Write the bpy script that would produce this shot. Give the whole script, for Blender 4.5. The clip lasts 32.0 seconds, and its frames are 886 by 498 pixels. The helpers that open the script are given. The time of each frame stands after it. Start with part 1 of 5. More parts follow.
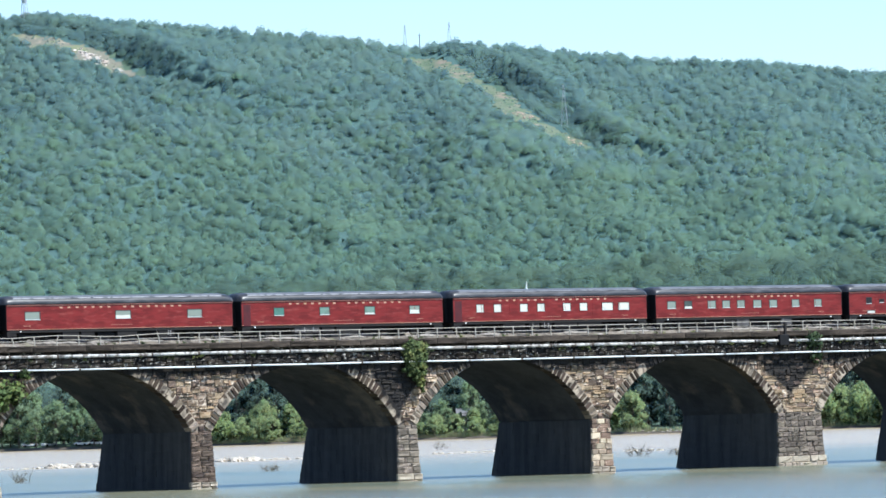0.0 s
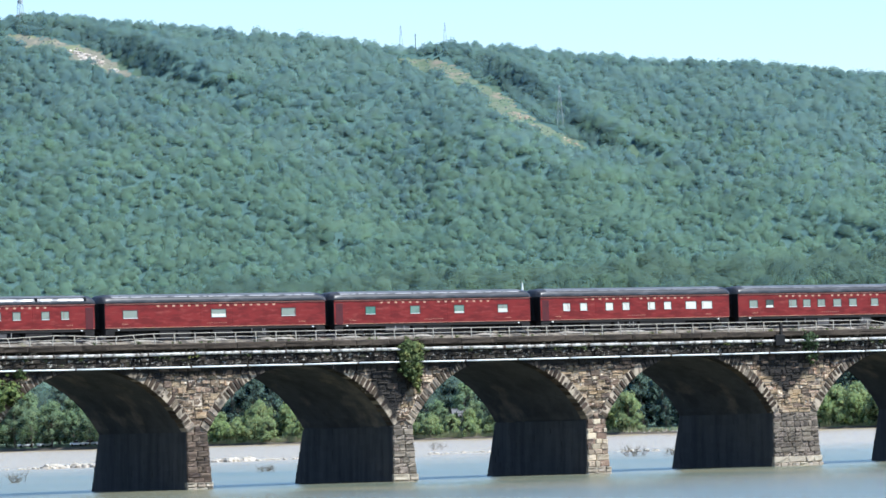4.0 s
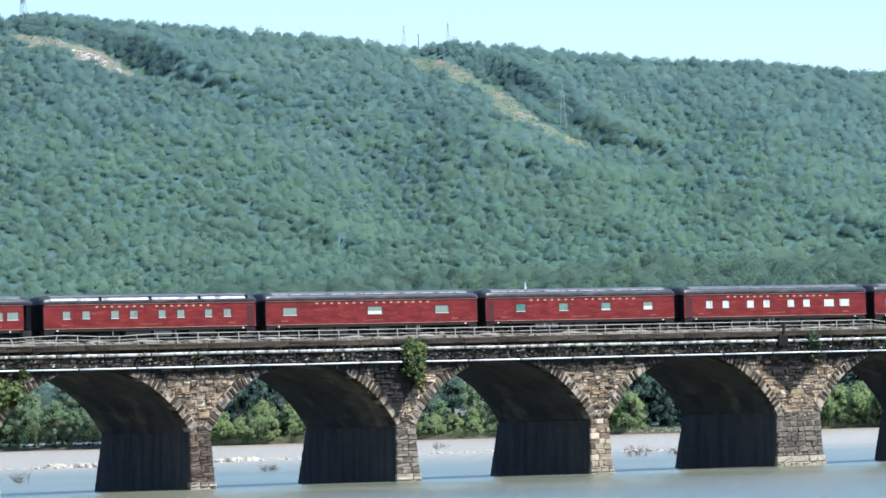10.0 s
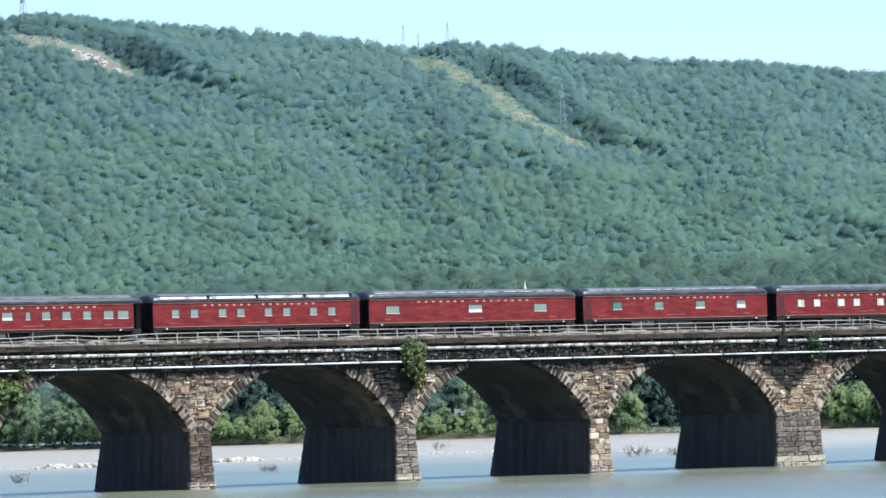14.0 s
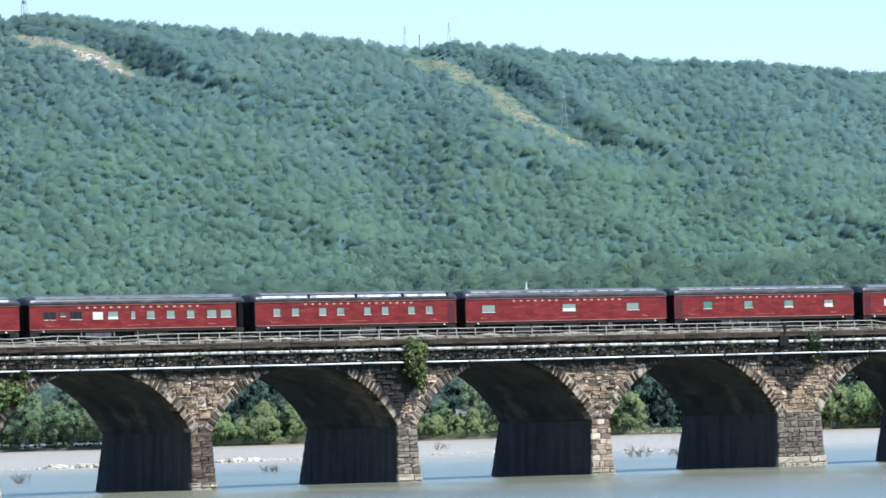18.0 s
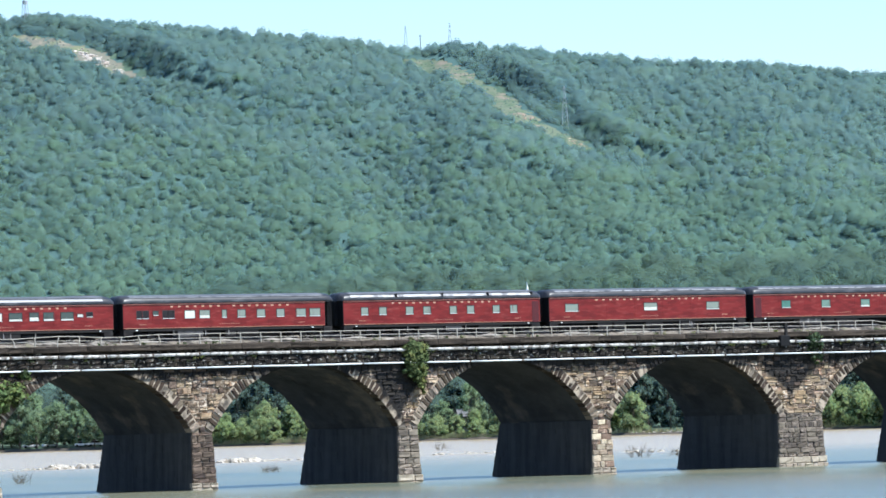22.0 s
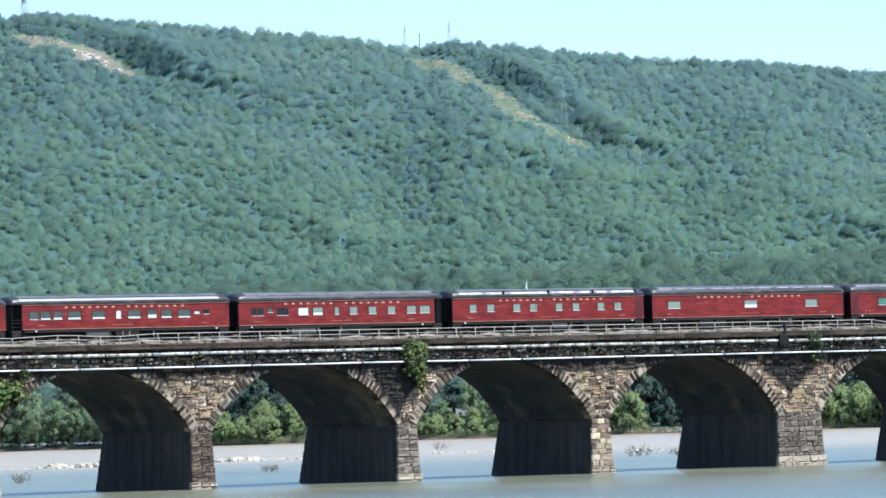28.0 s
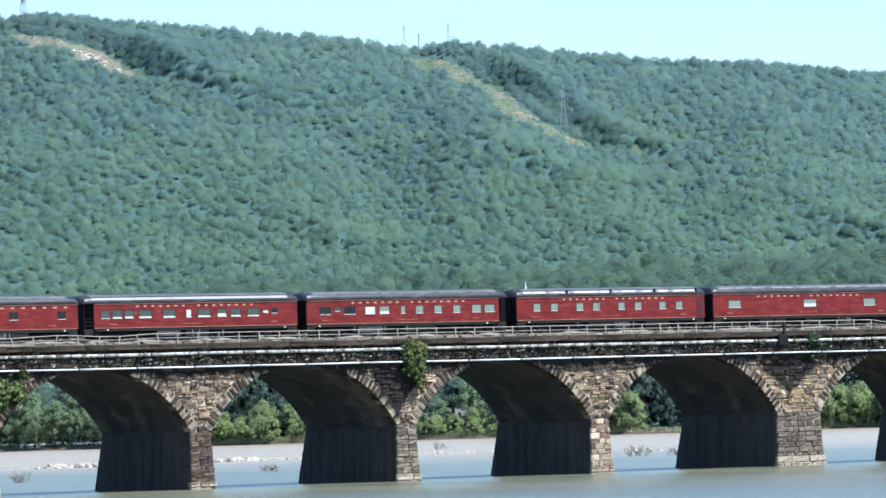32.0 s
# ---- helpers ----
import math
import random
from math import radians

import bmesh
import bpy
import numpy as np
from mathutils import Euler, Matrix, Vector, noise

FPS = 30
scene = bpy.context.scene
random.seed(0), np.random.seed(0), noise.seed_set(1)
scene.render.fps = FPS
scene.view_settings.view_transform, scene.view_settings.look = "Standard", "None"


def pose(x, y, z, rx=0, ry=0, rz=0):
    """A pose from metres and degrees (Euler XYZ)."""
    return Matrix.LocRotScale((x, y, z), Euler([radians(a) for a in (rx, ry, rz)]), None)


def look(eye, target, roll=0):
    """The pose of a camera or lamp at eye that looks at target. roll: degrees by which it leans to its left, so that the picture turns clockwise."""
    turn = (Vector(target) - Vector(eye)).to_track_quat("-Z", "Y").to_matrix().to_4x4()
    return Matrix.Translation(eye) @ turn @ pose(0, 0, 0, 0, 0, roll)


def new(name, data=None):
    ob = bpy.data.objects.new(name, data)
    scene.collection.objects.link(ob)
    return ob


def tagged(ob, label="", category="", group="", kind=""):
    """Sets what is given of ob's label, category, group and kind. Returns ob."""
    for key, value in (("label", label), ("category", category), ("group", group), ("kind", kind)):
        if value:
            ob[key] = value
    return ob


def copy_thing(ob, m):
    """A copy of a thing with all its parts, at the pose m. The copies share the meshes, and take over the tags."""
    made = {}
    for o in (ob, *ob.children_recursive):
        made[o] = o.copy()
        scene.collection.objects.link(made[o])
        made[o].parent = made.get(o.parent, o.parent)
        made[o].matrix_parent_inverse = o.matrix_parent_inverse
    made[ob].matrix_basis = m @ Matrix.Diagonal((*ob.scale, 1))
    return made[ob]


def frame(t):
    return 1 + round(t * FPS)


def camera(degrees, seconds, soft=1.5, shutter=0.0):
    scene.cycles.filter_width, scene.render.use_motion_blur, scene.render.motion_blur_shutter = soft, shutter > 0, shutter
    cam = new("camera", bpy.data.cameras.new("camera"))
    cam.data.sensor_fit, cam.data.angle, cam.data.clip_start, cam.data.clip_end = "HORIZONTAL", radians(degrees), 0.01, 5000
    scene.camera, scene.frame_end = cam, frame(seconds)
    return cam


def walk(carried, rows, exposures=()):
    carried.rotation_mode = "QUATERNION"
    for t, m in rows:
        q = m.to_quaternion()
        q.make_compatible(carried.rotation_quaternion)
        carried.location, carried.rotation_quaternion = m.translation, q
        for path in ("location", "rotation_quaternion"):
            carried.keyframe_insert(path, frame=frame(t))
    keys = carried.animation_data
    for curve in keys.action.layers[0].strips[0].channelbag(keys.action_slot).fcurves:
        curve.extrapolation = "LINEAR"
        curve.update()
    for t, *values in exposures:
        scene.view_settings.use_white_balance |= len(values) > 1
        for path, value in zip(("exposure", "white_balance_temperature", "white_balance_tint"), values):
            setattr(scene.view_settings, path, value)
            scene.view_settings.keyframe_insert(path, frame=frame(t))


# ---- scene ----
# River at z = 0. The bridge runs along x, its near face looks to -y. The eye stands on the near shore.
EYE = Vector((-288.68, -428.78, 6.27))
YAW, PITCH, LEAN = 36.624, 1.717, -1.789          # clockwise from +y, upwards, degrees
FOCUS = 9780.76                                   # picture widths: 1568 across 9.166 degrees
EXPO = 0.87
cam = camera(9.1658, 32.0, soft=1.6)


def view(du, dv):
    """The pose with the picture pushed du to the right and dv down by the shaking of the stand."""
    c, s = math.cos(radians(LEAN)), math.sin(radians(LEAN))
    turn, tilt = (du * c - dv * s) / FOCUS, (dv * c + du * s) / FOCUS
    a, p = radians(YAW) - turn, radians(PITCH) + tilt
    way = Vector((math.sin(a) * math.cos(p), math.cos(a) * math.cos(p), math.sin(p)))
    return look(EYE, EYE + way * 500, LEAN)


SHAKE = [(0, 0, 0), (.5, -4.6, 0), (1, -7.6, 0), (1.5, -12.0, 0), (2, -10.9, 0), (2.5, -11.4, 0), (3, -7.8, 0), (3.5, -7.4, 0),
         (5.5, -4.6, 0), (6, -2.9, 0), (6.5, -4.2, 0), (7, -3, 0), (7.5, -2.8, 0), (8, -.2, 0), (8.5, -1.2, 0), (9, 0, 0),
         (9.5, -2.6, 0), (10, -2, 0), (10.5, -2.5, 0), (11, -1.3, 0), (12, -1.5, 0), (12.5, -1.5, 0), (13, -4.3, 0),
         (13.5, -.3, 0), (14, -2.6, 0), (14.5, 0, 0), (16.5, -1.2, 0), (17, 0, .2), (17.5, -1.3, 1.1), (18, -.3, 1.1),
         (18.5, -1.5, 1.4), (19, -2.8, 1.4), (19.5, -.2, 1.3), (20, -1.6, .5), (20.5, -.5, 1.6), (21, -1.5, 2.4),
         (21.5, -2.4, .4), (22, 1.2, 1.7), (22.5, 0, .5), (23, -1.4, 1.2), (23.5, 1.2, .3), (24, -2.7, .2), (24.5, -1.8, 0),
         (25, -.2, 0), (25.5, -2.8, 0), (27.5, -2.8, 0), (28, -.2, 0), (28.5, -1.4, 0), (29, -1.4, 0), (29.5, -.3, 0),
         (30, -.2, 0), (30.5, -2.7, 0), (31, -3.2, 0), (31.5, -1.6, 0), (32, -1.5, 0)]
walk(cam, [(t, view(a, b)) for t, a, b in SHAKE], exposures=[(0, EXPO, 5640, 9.5), (32, EXPO, 5640, 9.5)])

# ---- light ----
SUN = Vector((0.54, -0.842, 0)).normalized() * math.cos(radians(54)) + Vector((0, 0, math.sin(radians(54))))
world = bpy.data.worlds.new("world")
scene.world = world
world.use_nodes = True
nt = world.node_tree
sky = nt.nodes.new("ShaderNodeTexSky")
sky.sky_type, sky.sun_disc = "NISHITA", False
sky.sun_elevation, sky.sun_rotation = radians(54), math.atan2(SUN.x, SUN.y)
sky.air_density, sky.dust_density, sky.ozone_density = 1.0, 0.12, 4.5
back = nt.nodes["Background"]
back.inputs["Strength"].default_value = 0.102
nt.links.new(sky.outputs["Color"], back.inputs["Color"])
sun = new("sun", bpy.data.lights.new("sun", "SUN"))
sun.data.energy, sun.data.angle, sun.data.color = 4.35, radians(0.55), (1.0, 0.945, 0.82)
sun.matrix_world = look(SUN * 100, (0, 0, 0))


# ---- materials ----
def material(name, base, rough=0.7, vary=(), metal=0.0, bump=0.0, scale=4.0, spec=0.4, coat=0.0, stain=None, shift=None):
    """base: colour. vary: list of (colour, noise scale, low, high) laid over by noise. bump: depth in metres. stain: (colour, by height stretch).
    shift: (how, amount of value, amount of hue) by 'object' or 'island'."""
    m = bpy.data.materials.new(name)
    m.use_nodes = True
    n, l = m.node_tree.nodes, m.node_tree.links
    b = n["Principled BSDF"]
    b.inputs["Roughness"].default_value, b.inputs["Metallic"].default_value = rough, metal
    b.inputs["Specular IOR Level"].default_value, b.inputs["Coat Weight"].default_value = spec, coat
    co = n.new("ShaderNodeTexCoord").outputs["Object"]
    if shift and shift[0] != "island":
        geo = n.new("ShaderNodeNewGeometry").outputs["Position"]
        co = geo
    elif shift:
        co = n.new("ShaderNodeNewGeometry").outputs["Position"]
    rgb = n.new("ShaderNodeRGB")
    rgb.outputs[0].default_value = (*base, 1)
    out = rgb.outputs[0]

    def tex(sc, detail=6, stretch=None):
        t = n.new("ShaderNodeTexNoise")
        t.inputs["Scale"].default_value, t.inputs["Detail"].default_value = sc, detail
        t.inputs["Roughness"].default_value = 0.62
        if stretch:
            mp = n.new("ShaderNodeMapping")
            mp.inputs["Scale"].default_value = stretch
            l.new(co, mp.inputs["Vector"])
            l.new(mp.outputs["Vector"], t.inputs["Vector"])
        else:
            l.new(co, t.inputs["Vector"])
        return t.outputs["Fac"]

    def over(a, fac, colour):
        mx = n.new("ShaderNodeMix")
        mx.data_type = "RGBA"
        l.new(fac, mx.inputs["Factor"])
        l.new(a, mx.inputs["A"])
        mx.inputs["B"].default_value = (*colour, 1)
        return mx.outputs["Result"]

    def ramp(fac, lo, hi):
        r = n.new("ShaderNodeMapRange")
        r.inputs["From Min"].default_value, r.inputs["From Max"].default_value = lo, hi
        l.new(fac, r.inputs["Value"])
        return r.outputs["Result"]

    for colour, sc, lo, hi, *st in vary:
        out = over(out, ramp(tex(sc, 6, st[0] if st else None), lo, hi), colour)
    if shift:
        if shift[0] == "island":
            rnd = n.new("ShaderNodeNewGeometry").outputs["Random Per Island"]
        else:
            rnd = n.new("ShaderNodeObjectInfo").outputs["Random"]
        hs = n.new("ShaderNodeHueSaturation")
        v = n.new("ShaderNodeMapRange")
        v.inputs["To Min"].default_value, v.inputs["To Max"].default_value = 1 - shift[1], 1 + shift[1]
        l.new(rnd, v.inputs["Value"])
        l.new(v.outputs["Result"], hs.inputs["Value"])
        if shift[2]:
            mu = n.new("ShaderNodeMath")
            mu.operation = "MULTIPLY"
            mu.inputs[1].default_value = 17.31
            fr = n.new("ShaderNodeMath")
            fr.operation = "FRACT"
            l.new(rnd, mu.inputs[0])
            l.new(mu.outputs[0], fr.inputs[0])
            if len(shift) > 3:
                out = over(out, ramp(fr.outputs[0], 0.35, 1.0), shift[3])
            h = n.new("ShaderNodeMapRange")
            h.inputs["To Min"].default_value, h.inputs["To Max"].default_value = 0.5 - shift[2], 0.5 + shift[2]
            l.new(fr.outputs[0], h.inputs["Value"])
            l.new(h.outputs["Result"], hs.inputs["Hue"])
        l.new(out, hs.inputs["Color"])
        out = hs.outputs["Color"]
    l.new(out, b.inputs["Base Color"])
    if bump:
        bp = n.new("ShaderNodeBump")
        bp.inputs["Distance"].default_value, bp.inputs["Strength"].default_value = bump, 1.0
        l.new(tex(scale, 8), bp.inputs["Height"])
        l.new(bp.outputs["Normal"], b.inputs["Normal"])
    return m


def leafy(m, share, gaps=0.0):
    """Lets a share of the light through, as thin leaves do; gaps: share of open air between the leaves of a spray."""
    n, l = m.node_tree.nodes, m.node_tree.links
    b, out = n["Principled BSDF"], n["Material Output"]
    t, mix = n.new("ShaderNodeBsdfTranslucent"), n.new("ShaderNodeMixShader")
    mix.inputs["Fac"].default_value = share
    l.new(b.inputs["Base Color"].links[0].from_socket, t.inputs["Color"])
    l.new(b.outputs["BSDF"], mix.inputs[1])
    l.new(t.outputs["BSDF"], mix.inputs[2])
    shader = mix.outputs["Shader"]
    if gaps:
        air, porous = n.new("ShaderNodeBsdfTransparent"), n.new("ShaderNodeMixShader")
        porous.inputs["Fac"].default_value = gaps
        l.new(shader, porous.inputs[1])
        l.new(air.outputs["BSDF"], porous.inputs[2])
        shader = porous.outputs["Shader"]
    l.new(shader, out.inputs["Surface"])
    return m


M = {}
M["stone"] = material("stone", (0.178, 0.128, 0.089), 0.88, [((0.055, 0.043, 0.035), 0.8, 0.50, 0.60), ((0.58, 0.485, 0.37), 1.5, 0.535, 0.60), ((0.06, 0.05, 0.042), 2.6, 0.54, 0.62),
                      ((0.24, 0.17, 0.115), 0.5, 0.52, 0.62)], bump=0.09, scale=4, shift=("object", 0.38, 0.012, (0.27, 0.195, 0.128)), spec=0.15)
M["voussoir"] = material("voussoir", (0.058, 0.042, 0.031), 0.85, [((0.038, 0.029, 0.023), 1.1, 0.45, 0.7), ((0.36, 0.29, 0.22), 2.2, 0.61, 0.69)],
                         bump=0.05, scale=6, shift=("object", 0.5, 0.012, (0.085, 0.062, 0.045)), spec=0.1)
M["voussoir_pale"] = material("voussoir_pale", (0.27, 0.215, 0.16), 0.85, [((0.085, 0.07, 0.055), 1.3, 0.45, 0.65), ((0.46, 0.40, 0.33), 2.6, 0.56, 0.70)],
                              bump=0.05, scale=6, shift=("object", 0.35, 0.012, (0.15, 0.11, 0.08)), spec=0.15)
M["cream_stone"] = material("cream_stone", (0.38, 0.295, 0.205), 0.88, [((0.29, 0.185, 0.115), 1.2, 0.50, 0.62), ((0.085, 0.07, 0.055), 1.4, 0.53, 0.60), ((0.58, 0.50, 0.39), 2.0, 0.56, 0.64)],
                            bump=0.07, scale=4, shift=("object", 0.35, 0.012, (0.30, 0.20, 0.125)), spec=0.15)
for key, base, light, dark in (("stone_brown", (0.108, 0.074, 0.054), (0.27, 0.195, 0.135), (0.043, 0.032, 0.026)), ("stone_white", (0.18, 0.145, 0.112), (0.50, 0.43, 0.345), (0.065, 0.052, 0.042)),
                               ("stone_mixed", (0.19, 0.130, 0.088), (0.56, 0.45, 0.325), (0.055, 0.044, 0.036)), ("stone_grey", (0.140, 0.112, 0.086), (0.30, 0.25, 0.19), (0.052, 0.043, 0.036))):
    M[key] = material(key, base, 0.85, [(dark, 1.0, 0.50, 0.70), (light, 2.4, 0.55, 0.72), (dark, 0.6, 0.52, 0.75, (2, 2, 0.3))], bump=0.05, scale=5,
                      shift=("object", 0.4, 0.01, light if key == "stone_mixed" else base))
M["pale_stone"] = material("pale_stone", (0.36, 0.30, 0.225), 0.85, [((0.22, 0.175, 0.125), 1.2, 0.45, 0.7), ((0.46, 0.42, 0.36), 3.0, 0.55, 0.75)],
                           bump=0.04, scale=5, shift=("object", 0.2, 0.01))
# pier sides: their shade is in the stone colour, with vertical streaks
M["side_shade_stone"] = material("side_shade_stone", (0.064, 0.060, 0.060), 0.9, [((0.033, 0.032, 0.034), 0.6, 0.42, 0.62, (1.6, 1.6, 0.12)), ((0.060, 0.055, 0.05), 0.5, 0.58, 0.74, (1.6, 1.6, 0.2))],
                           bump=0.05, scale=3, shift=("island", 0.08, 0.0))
M["joint"] = material("joint", (0.44, 0.36, 0.27), 0.95, [((0.10, 0.085, 0.07), 0.9, 0.42, 0.60)], spec=0.1)
TONGUES = ((73.5, 7.1, 0.85), (24.2, 6.0, 1.4))      # dark tongues down the wall: place, lowest point, spread


def darken_wall(m):
    """Black laid into the wall's colour: tongues that narrow downwards, and a painted band of shade under the string
    course.
    """
    n, l = m.node_tree.nodes, m.node_tree.links
    b = n["Principled BSDF"]
    sep = n.new("ShaderNodeSeparateXYZ")
    pos = n.new("ShaderNodeNewGeometry").outputs["Position"]
    l.new(pos, sep.inputs[0])
    noise = n.new("ShaderNodeTexNoise")
    noise.inputs["Scale"].default_value, noise.inputs["Detail"].default_value = 0.9, 5
    l.new(pos, noise.inputs["Vector"])

    def calc(op, a, c):
        k = n.new("ShaderNodeMath")
        k.operation = op
        for s, v in zip(k.inputs, (a, c)):
            if isinstance(v, float):
                s.default_value = v
            else:
                l.new(v, s)
        return k.outputs[0]
    high = calc("ADD", sep.outputs["Z"], calc("MULTIPLY", calc("SUBTRACT", noise.outputs["Fac"], 0.5), 2.0))
    # shade cast by the string course, painted as a band
    mask = calc("SUBTRACT", high, 10.5)
    for x, z, slope in TONGUES:
        side = calc("MULTIPLY", calc("ABSOLUTE", calc("SUBTRACT", sep.outputs["X"], x), 0.0), slope)
        mask = calc("MAXIMUM", mask, calc("SUBTRACT", calc("SUBTRACT", high, z), side))
    r = n.new("ShaderNodeMapRange")
    r.inputs["From Min"].default_value, r.inputs["From Max"].default_value, r.inputs["To Max"].default_value = -0.35, 0.35, 0.96
    l.new(mask, r.inputs["Value"])
    mx = n.new("ShaderNodeMix")
    mx.data_type = "RGBA"
    l.new(r.outputs["Result"], mx.inputs["Factor"])
    l.new(b.inputs["Base Color"].links[0].from_socket, mx.inputs["A"])
    mx.inputs["B"].default_value = (0.019, 0.018, 0.018, 1)
    l.new(mx.outputs["Result"], b.inputs["Base Color"])


M["mortar"] = material("mortar", (0.29, 0.232, 0.172), 0.95, [((0.055, 0.046, 0.04), 0.8, 0.44, 0.62)], bump=0.04, scale=6)
M["cornice"] = material("cornice", (0.058, 0.047, 0.037), 0.92, [((0.020, 0.018, 0.017), 0.7, 0.42, 0.58), ((0.38, 0.35, 0.305), 1.9, 0.58, 0.635, (1.0, 1.0, 1.6)),
                        ((0.050, 0.058, 0.026), 1.3, 0.62, 0.72)], bump=0.07, scale=5, shift=("object", 0.22, 0.01), spec=0.1)
for key in ("stone", "cream_stone", "voussoir", "voussoir_pale", "joint", "mortar"):
    darken_wall(M[key])
# deep shade under the arches put into the stone colour, brownish patches over it
M["vault_shade"] = material("vault_shade", (0.053, 0.050, 0.052), 0.9, [((0.031, 0.030, 0.033), 0.35, 0.42, 0.60), ((0.130, 0.104, 0.082), 0.22, 0.54, 0.68)], bump=0.05, scale=3, shift=("island", 0.10, 0.0))
M["curb"] = material("curb", (0.070, 0.055, 0.043), 0.9, [((0.030, 0.025, 0.021), 0.9, 0.42, 0.66, (0.5, 1, 2.5)), ((0.13, 0.105, 0.08), 2.0, 0.60, 0.76)],
                     bump=0.09, scale=3.5, shift=("object", 0.25, 0.0), spec=0.1)
M["ballast"] = material("ballast", (0.215, 0.180, 0.135), 0.95, [((0.055, 0.047, 0.038), 0.9, 0.44, 0.6), ((0.36, 0.32, 0.27), 0.55, 0.56, 0.68), ((0.13, 0.14, 0.06), 0.6, 0.60, 0.70)], bump=0.16, scale=5)
M["heap"] = material("heap", (0.34, 0.305, 0.25), 0.95, [((0.24, 0.205, 0.165), 1.6, 0.50, 0.62), ((0.12, 0.10, 0.08), 0.9, 0.56, 0.66)], bump=0.12, scale=7)
M["pipe"] = material("pipe", (0.60, 0.58, 0.545), 0.6, [((0.10, 0.082, 0.068), 1.6, 0.47, 0.58), ((0.36, 0.33, 0.29), 3.5, 0.45, 0.65)], bump=0.01, scale=8)
M["pipe_clean"] = material("pipe_clean", (0.74, 0.75, 0.74), 0.5, [((0.36, 0.34, 0.31), 0.9, 0.56, 0.72)])
M["collar"] = material("collar", (0.07, 0.055, 0.045), 0.8, [((0.13, 0.07, 0.04), 3, 0.5, 0.7)])
M["rail_paint"] = material("rail_paint", (0.41, 0.37, 0.305), 0.6, [((0.22, 0.18, 0.14), 2.0, 0.56, 0.70)])
M["rust"] = material("rust", (0.09, 0.06, 0.045), 0.7, [((0.16, 0.08, 0.045), 6, 0.5, 0.7)], metal=0.3)
M["wood"] = material("wood", (0.07, 0.055, 0.045), 0.9, [((0.13, 0.11, 0.09), 4, 0.5, 0.7)])
M["maroon"] = material("maroon", (0.186, 0.0172, 0.0150), 0.45, [((0.125, 0.0105, 0.0092), 0.9, 0.42, 0.60, (0.7, 1, 2.4)), ((0.25, 0.050, 0.040), 1.5, 0.54, 0.70, (0.6, 1, 2.6))], spec=0.28,
                       bump=0.008, scale=1.6)
M["trim_red"] = material("trim_red", (0.34, 0.13, 0.105), 0.5, [((0.20, 0.05, 0.04), 1.5, 0.5, 0.65)])
M["maroon_dark"] = material("maroon_dark", (0.085, 0.011, 0.012), 0.4, [((0.05, 0.01, 0.01), 2, 0.45, 0.7)])
M["roof"] = material("roof", (0.030, 0.031, 0.034), 0.36, [((0.10, 0.10, 0.105), 1.6, 0.50, 0.75, (0.3, 2, 1)), ((0.02, 0.02, 0.02), 4, 0.55, 0.7)], spec=0.35)
M["roof_sheen"] = material("roof_sheen", (0.105, 0.108, 0.112), 0.40, [((0.20, 0.20, 0.205), 1.2, 0.50, 0.72, (0.3, 2, 1)), ((0.07, 0.07, 0.075), 3, 0.55, 0.7)], spec=0.4)
M["black"] = material("black", (0.013, 0.013, 0.014), 0.7, [((0.018, 0.017, 0.016), 3, 0.5, 0.75)], spec=0.15)
M["underframe"] = material("underframe", (0.024, 0.022, 0.021), 0.8, [((0.055, 0.048, 0.042), 2.2, 0.56, 0.78)], spec=0.2)
M["grey_box"] = material("grey_box", (0.085, 0.080, 0.078), 0.7, [((0.035, 0.032, 0.03), 1.2, 0.5, 0.65)])
M["gold"] = material("gold", (0.50, 0.29, 0.20), 0.5, [((0.5, 0.3, 0.12), 5, 0.5, 0.7)])
M["window_frame"] = material("window_frame", (0.035, 0.03, 0.03), 0.5)
M["window_sill"] = material("window_sill", (0.55, 0.53, 0.50), 0.5)
M["grey_pipe"] = material("grey_pipe", (0.30, 0.28, 0.26), 0.6)
# three strengths of painted highlight for the shoulders of the roofs
M["roof_glint"] = material("roof_glint", (0.36, 0.355, 0.35), 0.35, [((0.12, 0.12, 0.125), 0.9, 0.52, 0.62, (1, 1, 1))], metal=0.2)
M["roof_glint_pale"] = material("roof_glint_pale", (0.27, 0.265, 0.27), 0.4, [((0.18, 0.18, 0.185), 0.7, 0.5, 0.65)])
M["roof_glint_dim"] = material("roof_glint_dim", (0.17, 0.172, 0.175), 0.4, [((0.08, 0.08, 0.085), 0.9, 0.5, 0.62)])
M["white_lamp"] = material("white_lamp", (0.85, 0.85, 0.82), 0.3)


def glazing(name, colour, rough=0.12, spec=0.5):
    m = material(name, colour, rough, [(tuple(c * 0.72 for c in colour), 1.4, 0.5, 0.7)], spec=spec)
    return m


M["glass_white"] = glazing("glass_white", (0.62, 0.61, 0.53))
# pale panes: the bright sky they reflect is put into the base colour
M["glass_pale"] = glazing("glass_pale", (0.215, 0.25, 0.21))
M["glass_green"] = glazing("glass_green", (0.065, 0.175, 0.14))
M["glass_mist"] = glazing("glass_mist", (0.15, 0.235, 0.19))
M["glass_dark"] = glazing("glass_dark", (0.022, 0.018, 0.020), 0.2, 0.2)
M["glass_grey"] = glazing("glass_grey", (0.060, 0.078, 0.072), 0.15, 0.35)
M["leaf_vine"] = leafy(material("leaf_vine", (0.088, 0.120, 0.046), 0.7, [((0.23, 0.24, 0.075), 0.7, 0.50, 0.62)], shift=("island", 0.35, 0.02), spec=0.15), 0.3)
